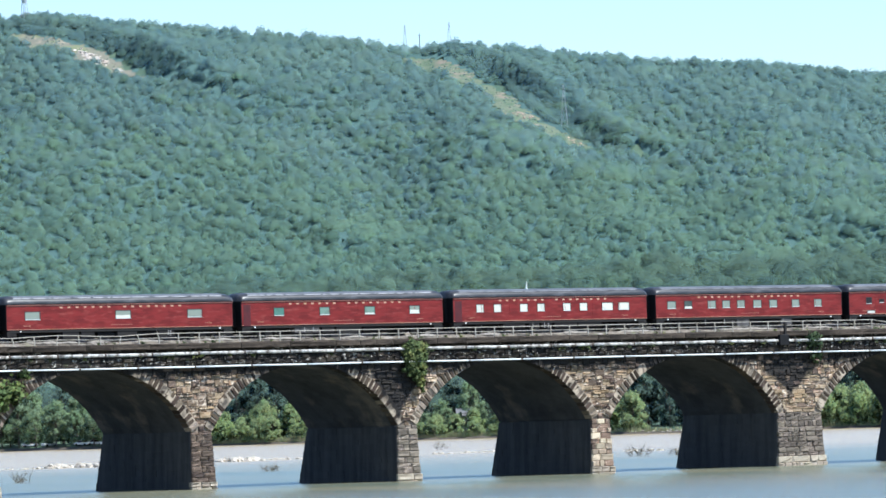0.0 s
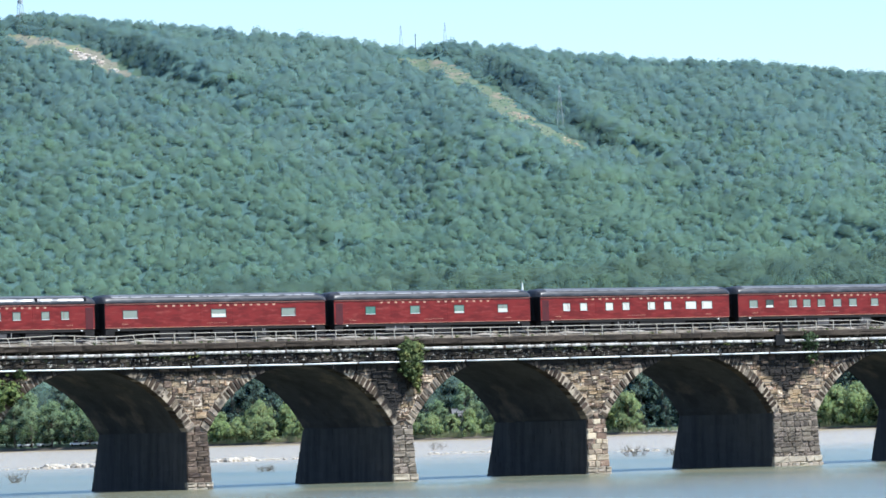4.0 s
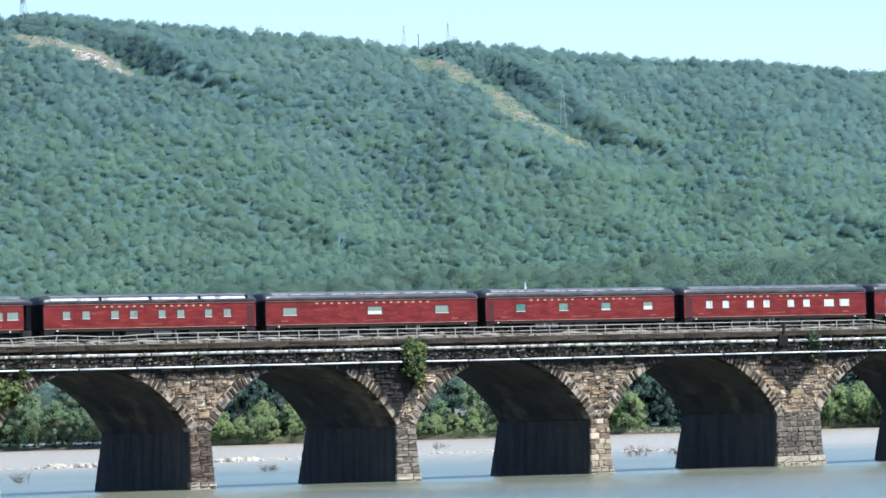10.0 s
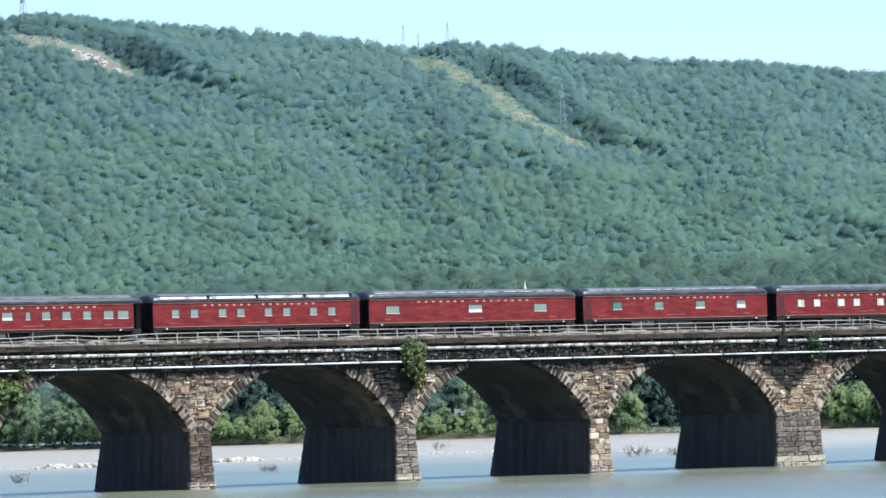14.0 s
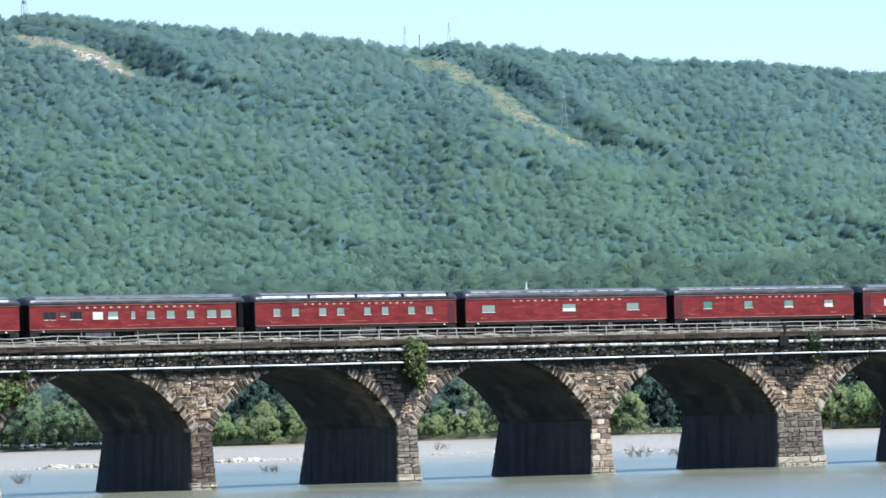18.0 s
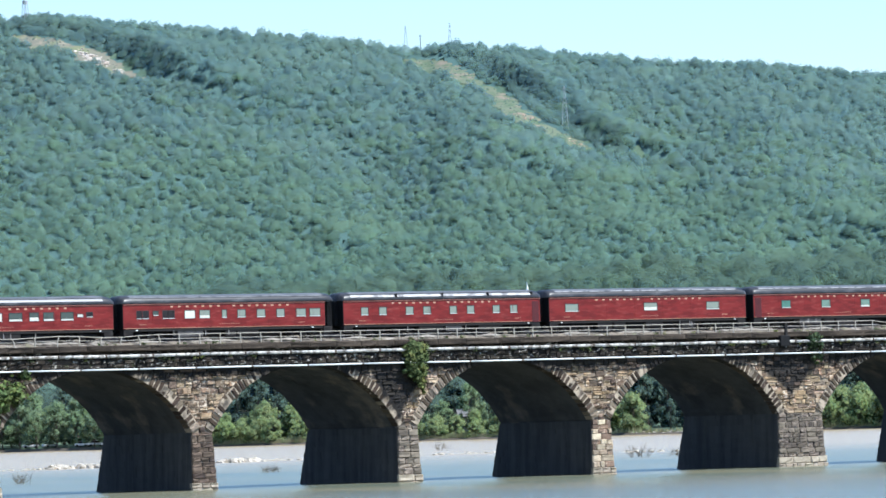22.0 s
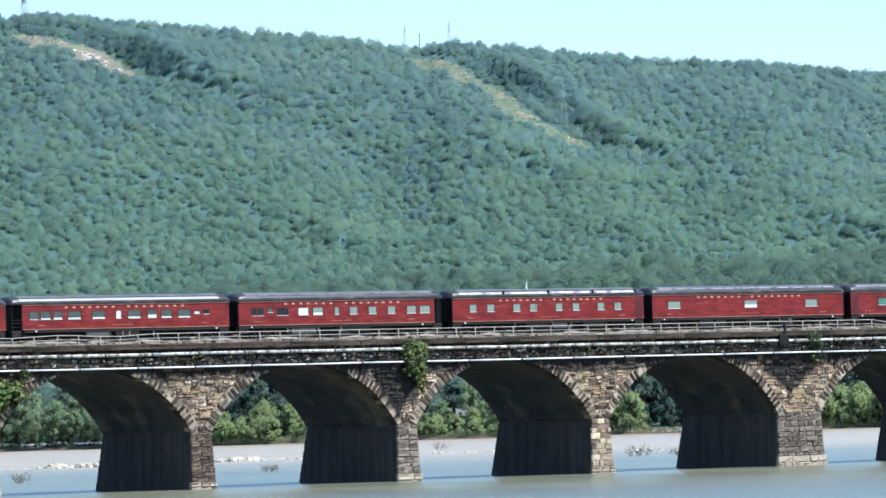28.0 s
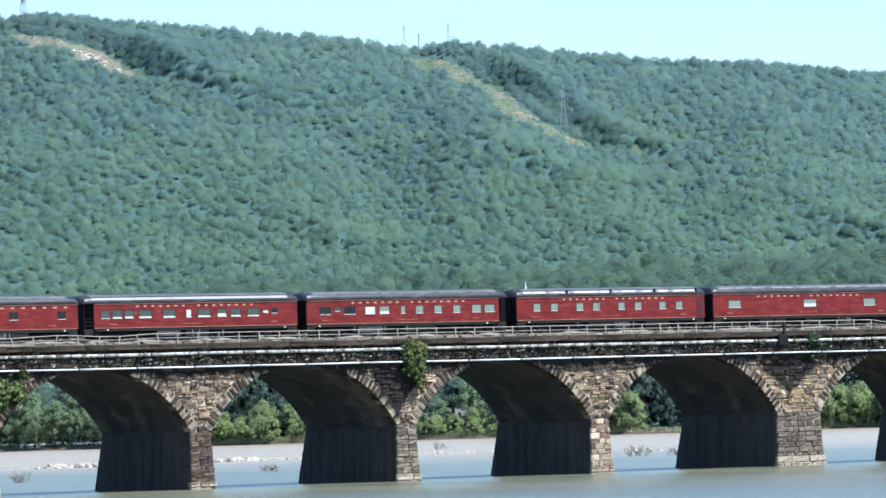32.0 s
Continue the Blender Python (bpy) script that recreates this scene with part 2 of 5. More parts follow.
M["leaf_shade"] = leafy(material("leaf_shade", (0.045, 0.072, 0.036), 0.7, [((0.10, 0.13, 0.045), 1.1, 0.54, 0.64)], shift=("island", 0.35, 0.02), spec=0.15), 0.3)
M["leaf_bright"] = leafy(material("leaf_bright", (0.15, 0.20, 0.065), 0.65, [((0.060, 0.09, 0.032), 0.9, 0.48, 0.58)], shift=("island", 0.40, 0.02), spec=0.2), 0.35)
M["leaf_bank"] = leafy(material("leaf_bank", (0.270, 0.350, 0.205), 0.75, [((0.232, 0.345, 0.170), 0.12, 0.45, 0.62), ((0.155, 0.230, 0.150), 0.5, 0.50, 0.66)], shift=("island", 0.12, 0.015, (0.18, 0.255, 0.165)), spec=0.05), 0.48, 0.36)
# distance haze put into the leaf colours: paler and bluer farther off
for key, j, k, c in (("leaf_far_haze", 1.33, 1.29, 1.47), ("leaf_slope_haze", 1.31, 1.28, 1.23), ("leaf_foothill", 0.98, 0.94, 0.90)):
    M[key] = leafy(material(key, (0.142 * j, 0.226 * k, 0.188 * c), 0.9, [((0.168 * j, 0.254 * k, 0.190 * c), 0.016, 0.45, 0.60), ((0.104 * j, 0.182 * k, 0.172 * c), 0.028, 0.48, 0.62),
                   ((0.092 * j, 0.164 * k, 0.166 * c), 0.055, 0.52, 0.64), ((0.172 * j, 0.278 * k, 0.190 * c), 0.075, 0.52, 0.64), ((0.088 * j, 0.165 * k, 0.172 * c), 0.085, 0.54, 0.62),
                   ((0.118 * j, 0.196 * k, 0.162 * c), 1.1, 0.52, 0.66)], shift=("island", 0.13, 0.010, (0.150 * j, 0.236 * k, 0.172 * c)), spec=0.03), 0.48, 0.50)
# bluish shade between the ridge crowns, put into the understorey's colour
M["leaf_gap_shade"] = leafy(material("leaf_gap_shade", (0.108, 0.186, 0.174), 0.9, [((0.088, 0.158, 0.154), 0.06, 0.45, 0.62), ((0.130, 0.210, 0.180), 0.5, 0.50, 0.66)], spec=0.03), 0.3)
# the shade inside the woods behind the bank, as a darker leaf colour
M["leaf_back_shade"] = leafy(material("leaf_back_shade", (0.118, 0.172, 0.136), 0.8, [((0.088, 0.132, 0.114), 0.10, 0.45, 0.62), ((0.105, 0.170, 0.135), 0.3, 0.5, 0.66)], shift=("island", 0.12, 0.01), spec=0.05), 0.4, 0.3)
M["leaf_shrub"] = leafy(material("leaf_shrub", (0.335, 0.395, 0.190), 0.75, [((0.325, 0.420, 0.165), 0.12, 0.45, 0.65), ((0.205, 0.280, 0.160), 0.5, 0.50, 0.66)], shift=("island", 0.10, 0.015, (0.21, 0.30, 0.15)), spec=0.05), 0.48, 0.36)
M["leaf_grass"] = leafy(material("leaf_grass", (0.30, 0.33, 0.17), 0.8, [((0.36, 0.33, 0.20), 0.3, 0.48, 0.62)], shift=("island", 0.25, 0.015), spec=0.05), 0.4)
M["bark"] = material("bark", (0.12, 0.10, 0.08), 0.9, [((0.05, 0.045, 0.04), 2, 0.45, 0.7)], bump=0.03, scale=4)
M["earth"] = material("earth", (0.070, 0.120, 0.080), 0.95, [((0.10, 0.14, 0.08), 0.02, 0.45, 0.65), ((0.13, 0.13, 0.08), 0.1, 0.60, 0.78)])
M["bare_soil"] = material("bare_soil", (0.17, 0.165, 0.125), 0.95, [((0.16, 0.18, 0.10), 0.06, 0.50, 0.60), ((0.32, 0.27, 0.20), 0.15, 0.55, 0.7)], bump=0.4, scale=0.3)
M["clearing"] = material("clearing", (0.125, 0.155, 0.100), 0.95, [((0.22, 0.185, 0.14), 0.05, 0.50, 0.62), ((0.085, 0.130, 0.075), 0.13, 0.48, 0.60)], bump=0.4, scale=0.3)
M["tan_rock"] = material("tan_rock", (0.40, 0.31, 0.235), 0.95, [((0.27, 0.20, 0.145), 0.25, 0.45, 0.65)], bump=0.2, scale=0.7, shift=("island", 0.25, 0.0))
M["rock"] = material("rock", (0.52, 0.46, 0.40), 0.9, [((0.36, 0.30, 0.25), 0.25, 0.45, 0.65)], bump=0.2, scale=0.7, shift=("island", 0.3, 0.0))
M["mud"] = material("mud", (0.11, 0.09, 0.065), 0.9, [((0.06, 0.05, 0.04), 0.4, 0.4, 0.7)], bump=0.1, scale=1)
M["foam"] = material("foam", (0.47, 0.415, 0.335), 0.6, [((0.28, 0.24, 0.19), 0.8, 0.5, 0.68)], bump=0.1, scale=2)
M["house_wall"] = material("house_wall", (0.62, 0.60, 0.56), 0.7, [((0.45, 0.43, 0.40), 0.8, 0.45, 0.7)])
M["car_white"] = material("car_white", (0.70, 0.70, 0.70), 0.35, [((0.55, 0.55, 0.55), 1.5, 0.5, 0.7)])
M["pylon"] = material("pylon", (0.42, 0.44, 0.46), 0.5, metal=0.4)
M["twig"] = material("twig", (0.12, 0.10, 0.07), 0.9)
M["white_paint"] = material("white_paint", (0.8, 0.8, 0.78), 0.5)
M["grey_roof"] = material("grey_roof", (0.18, 0.18, 0.19), 0.8, [((0.12, 0.12, 0.12), 1, 0.4, 0.7)])
M["bark_dark"] = material("bark_dark", (0.06, 0.05, 0.04), 0.9)


def water_material():
    m = bpy.data.materials.new("river_water")
    m.use_nodes = True
    n, l = m.node_tree.nodes, m.node_tree.links
    b = n["Principled BSDF"]
    b.inputs["Roughness"].default_value, b.inputs["IOR"].default_value = 0.22, 1.33
    pos = n.new("ShaderNodeNewGeometry").outputs["Position"]

    def tex(stretch, sc, detail=5):
        mp = n.new("ShaderNodeMapping")
        mp.inputs["Scale"].default_value, mp.inputs["Rotation"].default_value = stretch, (0, 0, radians(36.6))
        t = n.new("ShaderNodeTexNoise")
        t.inputs["Scale"].default_value, t.inputs["Detail"].default_value = sc, detail
        l.new(pos, mp.inputs["Vector"])
        l.new(mp.outputs["Vector"], t.inputs["Vector"])
        return t.outputs["Fac"]

    mx = n.new("ShaderNodeMix")
    mx.data_type = "RGBA"
    mx.inputs["A"].default_value, mx.inputs["B"].default_value = (0.146, 0.164, 0.118, 1), (0.228, 0.216, 0.140, 1)
    r = n.new("ShaderNodeMapRange")
    r.inputs["From Min"].default_value, r.inputs["From Max"].default_value = 0.4, 0.65
    l.new(tex((1, 0.25, 1), 0.05), r.inputs["Value"])
    l.new(r.outputs["Result"], mx.inputs["Factor"])
    # the water turns paler and warmer with distance past the bridge
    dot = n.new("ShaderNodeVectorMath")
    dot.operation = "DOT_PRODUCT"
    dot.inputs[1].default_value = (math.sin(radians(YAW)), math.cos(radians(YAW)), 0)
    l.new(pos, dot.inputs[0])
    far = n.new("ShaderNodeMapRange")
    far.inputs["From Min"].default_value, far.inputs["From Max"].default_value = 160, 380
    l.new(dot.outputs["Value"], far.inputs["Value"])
    far_water = n.new("ShaderNodeMix")
    far_water.data_type = "RGBA"
    far_water.inputs["B"].default_value = (0.47, 0.365, 0.232, 1)
    l.new(far.outputs["Result"], far_water.inputs["Factor"])
    l.new(mx.outputs["Result"], far_water.inputs["A"])
    l.new(far_water.outputs["Result"], b.inputs["Base Color"])
    bp = n.new("ShaderNodeBump")
    bp.inputs["Distance"].default_value, bp.inputs["Strength"].default_value = 0.25, 1.0
    l.new(tex((1, 0.5, 1), 0.9, 6), bp.inputs["Height"])
    l.new(bp.outputs["Normal"], b.inputs["Normal"])
    return m


M["water"] = water_material()


# ---- building helpers ----
class Geo:
    """Gathers vertices and faces of one mesh."""

    def __init__(self):
        self.v, self.f = [], []

    def add(self, verts, faces):
        k = len(self.v)
        self.v.extend(verts)
        self.f.extend([tuple(i + k for i in f) for f in faces])
        return self

    def box(self, x0, x1, y0, y1, z0, z1, c=0.0):
        if c <= 0:
            return self.add([(x0, y0, z0), (x1, y0, z0), (x1, y1, z0), (x0, y1, z0), (x0, y0, z1), (x1, y0, z1), (x1, y1, z1), (x0, y1, z1)],
                            [(3, 2, 1, 0), (4, 5, 6, 7), (0, 1, 5, 4), (1, 2, 6, 5), (2, 3, 7, 6), (3, 0, 4, 7)])
        ring = [(x0 + c, y0), (x1 - c, y0), (x1, y0 + c), (x1, y1 - c), (x1 - c, y1), (x0 + c, y1), (x0, y1 - c), (x0, y0 + c)]
        inner = [(x0 + c, y0 + c), (x1 - c, y0 + c), (x1 - c, y0 + c), (x1 - c, y1 - c), (x1 - c, y1 - c), (x0 + c, y1 - c), (x0 + c, y1 - c), (x0 + c, y0 + c)]
        v = [(x, y, z0) for x, y in inner] + [(x, y, z0 + c) for x, y in ring] + [(x, y, z1 - c) for x, y in ring] + [(x, y, z1) for x, y in inner]
        f = [tuple(reversed(range(8))), tuple(range(24, 32))]
        for k in (0, 8, 16):
            f += [(k + i, k + (i + 1) % 8, k + 8 + (i + 1) % 8, k + 8 + i) for i in range(8)]
        return self.add(v, f)

    def rod(self, a, b, r0, r1=None, n=8, caps=True):
        a, b = Vector(a), Vector(b)
        r1 = r0 if r1 is None else r1
        d = (b - a).normalized()
        s = d.orthogonal().normalized()
        t = d.cross(s)
        v = []
        for p, r in ((a, r0), (b, r1)):
            v += [tuple(p + (s * math.cos(2 * math.pi * i / n) + t * math.sin(2 * math.pi * i / n)) * r) for i in range(n)]
        f = [(i, (i + 1) % n, n + (i + 1) % n, n + i) for i in range(n)]
        if caps:
            f += [tuple(reversed(range(n))), tuple(range(n, 2 * n))]
        return self.add(v, f)

    def mesh(self, name, mat, smooth=False):
        me = bpy.data.meshes.new(name)
        me.from_pydata(self.v, [], self.f)
        me.materials.append(mat)
        if smooth:
            me.shade_smooth()
        me.update()
        return me


def part(name, geo, mat, parent, label="", smooth=False, kind=""):
    """One mesh object under a thing or a part."""
    ob = new(name, geo.mesh(name, mat, smooth) if isinstance(geo, Geo) else geo)
    ob.parent = parent
    return tagged(ob, label=label, kind=kind)


def empty(name, m=None):
    ob = new(name)
    ob.empty_display_size = 0.5
    if m is not None:
        ob.matrix_basis = m
    return ob


def array_mesh(name, verts, tris, mat, smooth=False):
    """A mesh from numpy arrays of places and of three- or four-cornered faces."""
    me = bpy.data.meshes.new(name)
    n, k = tris.shape
    me.vertices.add(len(verts))
    me.vertices.foreach_set("co", verts.astype(np.float32).ravel())
    me.loops.add(n * k)
    me.loops.foreach_set("vertex_index", tris.astype(np.int32).ravel())
    me.polygons.add(n)
    me.polygons.foreach_set("loop_start", np.arange(0, n * k, k, dtype=np.int32))
    me.materials.append(mat)
    me.update(calc_edges=True)
    me.polygons.foreach_set("use_smooth", np.full(n, smooth))
    return me


rng = np.random.default_rng(7)
SINE, COSE = math.sin(radians(YAW)), math.cos(radians(YAW))


def spot(u, v):
    """World x, y of a place u metres to the side and v metres out from the eye."""
    return EYE.x + v * SINE + u * COSE, EYE.y + v * COSE - u * SINE


# ---- river and land ----
HILL = 3450.0                                      # where the ridge's slope begins
RIDGE_U = [-900, -329, -278, -228, -186, -119, -77, -35, -14, -8, 7, 49, 124, 170, 233, 283, 329, 900]
RIDGE_Z = [322.3, 305.7, 308.9, 301.0, 296.0, 289.0, 284.9, 277.2, 273.2, 273.2, 276.8, 273.9, 265.9, 259.1, 257.1, 250.1, 245.0, 207.5]


# spurs of the ridge: a foot line, the rise of the flank beside it, how far it runs out
SPURS = [([(17, 4090), (29, 4062), (39, 4022), (57, 3995), (75, 3962), (90, 3935), (104, 3896), (116, 3878), (135, 3868), (156, 3850)], 12, 80),
         ([(-298, 4091), (-280, 4070), (-259, 4058), (-237, 4035), (-217, 4000), (-197, 3973), (-180, 3962), (-152, 3940)], 13, 70),
         ([(-32, 3878), (0, 3851), (43, 3808), (76, 3775)], 6, 60), ([(-349, 3851), (-322, 3797), (-295, 3732)], 7, 60), ([(196, 3732), (238, 3683), (293, 3623)], 7, 60),
         ([(-153, 3737), (-111, 3683), (-67, 3629)], 7, 60)]


def bank_line(u):
    return 1398 - 0.78 * u + 14 * np.sin(u / 37.0) * 0.3


def waves(u, v, a):
    return np.sin(u / a + 1.3 * np.sin(v / (1.7 * a))) * np.cos(v / (1.3 * a) + 0.8 * np.sin(u / (1.1 * a)))


def land(u, v):
    """Height of the ground."""
    u, v = np.asarray(u, float), np.asarray(v, float)
    top = np.interp(u, RIDGE_U, RIDGE_Z)
    out = v - bank_line(u)
    z = np.interp(out, [-40, -4, 0, 3, 60, 950, 1900], [-3, -2.0, 0.2, 0.9, 2.5, 46, 50])
    k = np.clip((v - HILL) / (4100 - HILL), 0, 1)
    hill = 50 + (top - 50) * k + (7 * waves(u, v, 75) + 3.5 * waves(u + 40, v, 26) + 4 * waves(u * 1.4 + 90, v * 0.5, 48)) * np.sin(np.pi * k)
    for line, rise, out_to in SPURS:
        vs, us = [p[1] for p in line][::-1], [p[0] for p in line][::-1]
        s = u - np.interp(v, vs, us)
        ends = np.interp(v, [vs[0] - 20, vs[0] + 15, vs[-1] - 70, vs[-1]], [0, 1, 1, 0])
        hill = hill + rise * ends * np.clip(s / 17, 0, 1) * np.exp(-np.clip(s - 17, 0, None) / out_to)
    z = np.where(v > HILL, hill, z)
    z = np.where(v > 4100, top - (v - 4100) * 0.22, z)
    near = np.interp(v, [-3000, 0, 8, 40, 60], [30, 4.4, 4.2, -1.5, -3])
    return np.where(v < 60, near, z)


def ground():
    us = np.concatenate([np.linspace(-2600, -480, 12), np.linspace(-440, 440, 89), np.linspace(480, 2600, 12)])
    vs = np.concatenate([np.linspace(-2500, -50, 8), np.linspace(0, 70, 8), np.linspace(200, 1150, 6), np.linspace(1200, 1560, 61), np.linspace(1600, 2880, 24),
                         np.linspace(2900, 4120, 90), np.linspace(4140, 4900, 12)])
    U, V = np.meshgrid(us, vs)
    X, Y = spot(U, V)
    verts = np.stack([X, Y, land(U, V)], -1).reshape(-1, 3)
    a, b = len(vs), len(us)
    i = (np.arange(a - 1)[:, None] * b + np.arange(b - 1)[None]).ravel()
    quads = np.stack([i, i + 1, i + b + 1, i + b], 1)
    g = new("ground", array_mesh("ground", verts, quads, M["earth"], True))
    tagged(g, "green wooded ground rising from the river to a long ridge", "ground", kind="structure")
    w = Geo()
    x, y = zip(*[spot(u, v) for u, v in ((-2500, 14), (2500, 14), (2500, 1900), (-2500, 1900))])
    w.add([(x[i], y[i], 0) for i in range(4)], [(0, 1, 2, 3)])
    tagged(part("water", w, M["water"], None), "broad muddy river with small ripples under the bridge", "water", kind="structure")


# ---- the ridge's woods ----
CUT = [(-8, 4083, 12), (7, 4058, 10), (22, 4025, 9), (40, 4002, 9), (51, 3956, 10), (58, 3922, 13), (71, 3912, 11), (85, 3902, 9), (94, 3890, 9), (100, 3878, 5)]
SLIDE = [(-306, 4068, 7), (-287, 4050, 9), (-266, 4040, 11), (-251, 4027, 14), (-238, 4014, 12), (-227, 3998, 7), (-215, 3990, 5)]


def along_line(u, v, line):
    """Distance from the line less its half width (negative: inside), for arrays."""
    best = np.full(np.shape(u), 1e9)
    for (a, b, r), (c, d, s) in zip(line, line[1:]):
        du, dv = c - a, d - b
        k = np.clip(((u - a) * du + (v - b) * dv) / (du * du + dv * dv), 0, 1)
        best = np.minimum(best, np.hypot(u - a - k * du, v - b - k * dv) - (r + (s - r) * k))
    return best


def ico(level=2):
    bm = bmesh.new()
    bmesh.ops.create_icosphere(bm, subdivisions=level, radius=1)
    bm.verts.ensure_lookup_table()
    v = np.array([x.co[:] for x in bm.verts])
    f = np.array([[x.index for x in p.verts] for p in bm.faces])
    bm.free()
    return v, f


def woods(name, u, v, radius, lift, tufts, label, lobes=3, leaf="leaf_far_haze", fine=1.0):
    """A wood as one mesh: for each tree a crown of rounded lobes and some loose leaf tufts."""
    n = len(u)
    x, y = spot(u, v)
    r = radius * np.exp(rng.normal(0, 0.22, n))
    c = np.stack([x, y, land(u, v) + lift * (0.5 + rng.exponential(0.5, n).clip(0, 1.5))], 1)
    high = rng.uniform(0.95, 1.5, n)
    iv = np.array([(1, 0, 0), (0, 1, 0), (-1, 0, 0), (0, -1, 0), (0, 0, 1), (0, 0, -1)], float)
    jf = np.array([(0, 1, 4), (1, 2, 4), (2, 3, 4), (3, 0, 4), (1, 0, 5), (2, 1, 5), (3, 2, 5), (0, 3, 5)])

    def outward(k):
        d = rng.normal(size=(n, k, 3))
        d[:, :, 2] = np.abs(d[:, :, 2]) * 1.2 - 0.3
        return d / np.linalg.norm(d, axis=2, keepdims=True)

    tall = np.stack([np.ones(n), np.ones(n), high], 1)[:, None] * r[:, None, None]
    d = outward(lobes)
    mid = d * rng.uniform(0.18, 0.38, (n, lobes, 1))
    size = rng.uniform(0.5, 0.7, (n, lobes, 1, 1))
    ball = mid[:, :, None] + iv[None, None] * size * rng.uniform(0.8, 1.2, (n, lobes, len(iv), 1))
    nor1 = 0.35 * iv[None, None] + 0.55 * d[:, :, None] + (0, 0, 0.6) + rng.normal(0, 0.08, ball.shape)
    ball = ball * tall[:, :, None] + c[:, None, None]
    faces = (jf[None] + (np.arange(n * lobes) * len(iv))[:, None, None]).reshape(-1, 3)
    d = outward(tufts)
    p = d * rng.uniform(0.70, 1.05, (n, tufts, 1)) * tall + c[:, None]
    a = np.cross(d, rng.normal(size=d.shape))
    a /= np.linalg.norm(a, axis=2, keepdims=True)
    b = np.cross(d, a) + 0.25 * d * rng.uniform(-1, 1, (n, tufts, 1))
    s = r[:, None, None] * rng.uniform(0.16, 0.36, (n, tufts, 1)) * fine
    tri = np.stack([p - a * s, p + a * s * 0.9 - b * s * 0.3, p + b * s * 1.3], 2).reshape(-1, 3)
    nor2 = np.repeat(0.8 * d + (0, 0, 0.65) + rng.normal(0, 0.06, d.shape), 3, axis=1)
    faces2 = np.arange(len(tri)).reshape(-1, 3) + n * lobes * len(iv)
    me = array_mesh(name, np.concatenate([ball.reshape(-1, 3), tri]), np.concatenate([faces, faces2]), M[leaf], True)
    nor = np.concatenate([nor1.reshape(-1, 3), nor2.reshape(-1, 3)])
    nor /= np.linalg.norm(nor, axis=1, keepdims=True)
    me.normals_split_custom_set_from_vertices(nor.tolist())
    return tagged(new(name, me), label, "woods", kind="stuff")


def canopy(name, u, v, r, top, grid, under, lobes, tufts, label, leaf="leaf_far_haze", below=None):
    """A closed wood in one mesh: lobed crowns with loose leaf tufts over a sheet of understorey that colours the gaps
    as bluish shade.
    """
    n = len(u)
    x, y = spot(u, v)
    base = land(u, v)
    iv, jf = ico(1)
    keep = iv[jf].mean(1)[:, 2] > -0.45
    jf = jf[keep]
    c = np.stack([x, y, base + top - r], 1)
    a = rng.uniform(0, 6.28, (n, 1)) + np.arange(lobes)[None] * 6.28 / max(1, lobes - 1) + rng.uniform(-.5, .5, (n, lobes))
    out = rng.uniform(0.35, 0.62, (n, lobes))
    size = rng.uniform(0.52, 0.72, (n, lobes))
    out[:, 0] *= 0.25
    size[:, 0] = rng.uniform(0.68, 0.85, n)
    low = np.where(np.arange(lobes)[None] == 0, 0.22, rng.uniform(-.45, .1, (n, lobes)))
    mid = np.stack([np.cos(a) * out, np.sin(a) * out, low], -1)
    ball = mid[:, :, None] + iv[None, None] * size[:, :, None, None] * 0.80 * (1 + rng.normal(0, 0.15, (n, lobes, len(iv), 1)))
    du, dv = (land(u + 6, v) - land(u - 6, v)) / 12, (land(u, v + 6) - land(u, v - 6)) / 12
    soft = 0.85 * np.stack([-du * COSE - dv * SINE, du * SINE - dv * COSE, np.ones(n)], 1) - 0.12 * np.array([SINE, COSE, 0])
    nor1 = 0.66 * iv[None, None] + 0.45 * mid[:, :, None] + soft[:, None, None] + rng.normal(0, 0.10, ball.shape)
    ball = ball * r[:, None, None, None] + c[:, None, None]
    faces = (jf[None] + (np.arange(n * lobes) * len(iv))[:, None, None]).reshape(-1, 3)
    q = rng.integers(0, lobes, (n, tufts))
    d = rng.normal(size=(n, tufts, 3))
    d[:, :, 2] = 1.2 * np.abs(d[:, :, 2]) - 0.45
    d /= np.linalg.norm(d, axis=2, keepdims=True)
    row = np.arange(n)[:, None]
    p = c[:, None] + (mid[row, q] + d * size[row, q][:, :, None] * rng.uniform(0.80, 1.10, (n, tufts, 1))) * r[:, None, None]
    t = np.cross(d, rng.normal(size=d.shape))
    t /= np.linalg.norm(t, axis=2, keepdims=True)
    w = np.cross(d, t) + 0.2 * d
    s = rng.uniform(0.40, 1.0, (n, tufts, 1)) * grid
    tri = np.stack([p - t * s, p + t * s * 0.9 - w * s * 0.3, p + w * s * 1.3], 2).reshape(-1, 3)
    nor2 = np.repeat(0.60 * d + 0.45 * mid[row, q] + soft[:, None] + rng.normal(0, 0.22, d.shape), 3, axis=1)
    # understorey: the lower leaves, close under the tops, coloured as the gaps' shade
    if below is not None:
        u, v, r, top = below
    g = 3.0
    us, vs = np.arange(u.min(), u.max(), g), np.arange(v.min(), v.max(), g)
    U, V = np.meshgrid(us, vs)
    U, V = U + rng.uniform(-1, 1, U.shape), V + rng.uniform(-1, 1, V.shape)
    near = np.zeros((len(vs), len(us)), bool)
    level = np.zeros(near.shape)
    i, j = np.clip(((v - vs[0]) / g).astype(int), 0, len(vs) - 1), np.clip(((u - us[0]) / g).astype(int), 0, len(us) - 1)
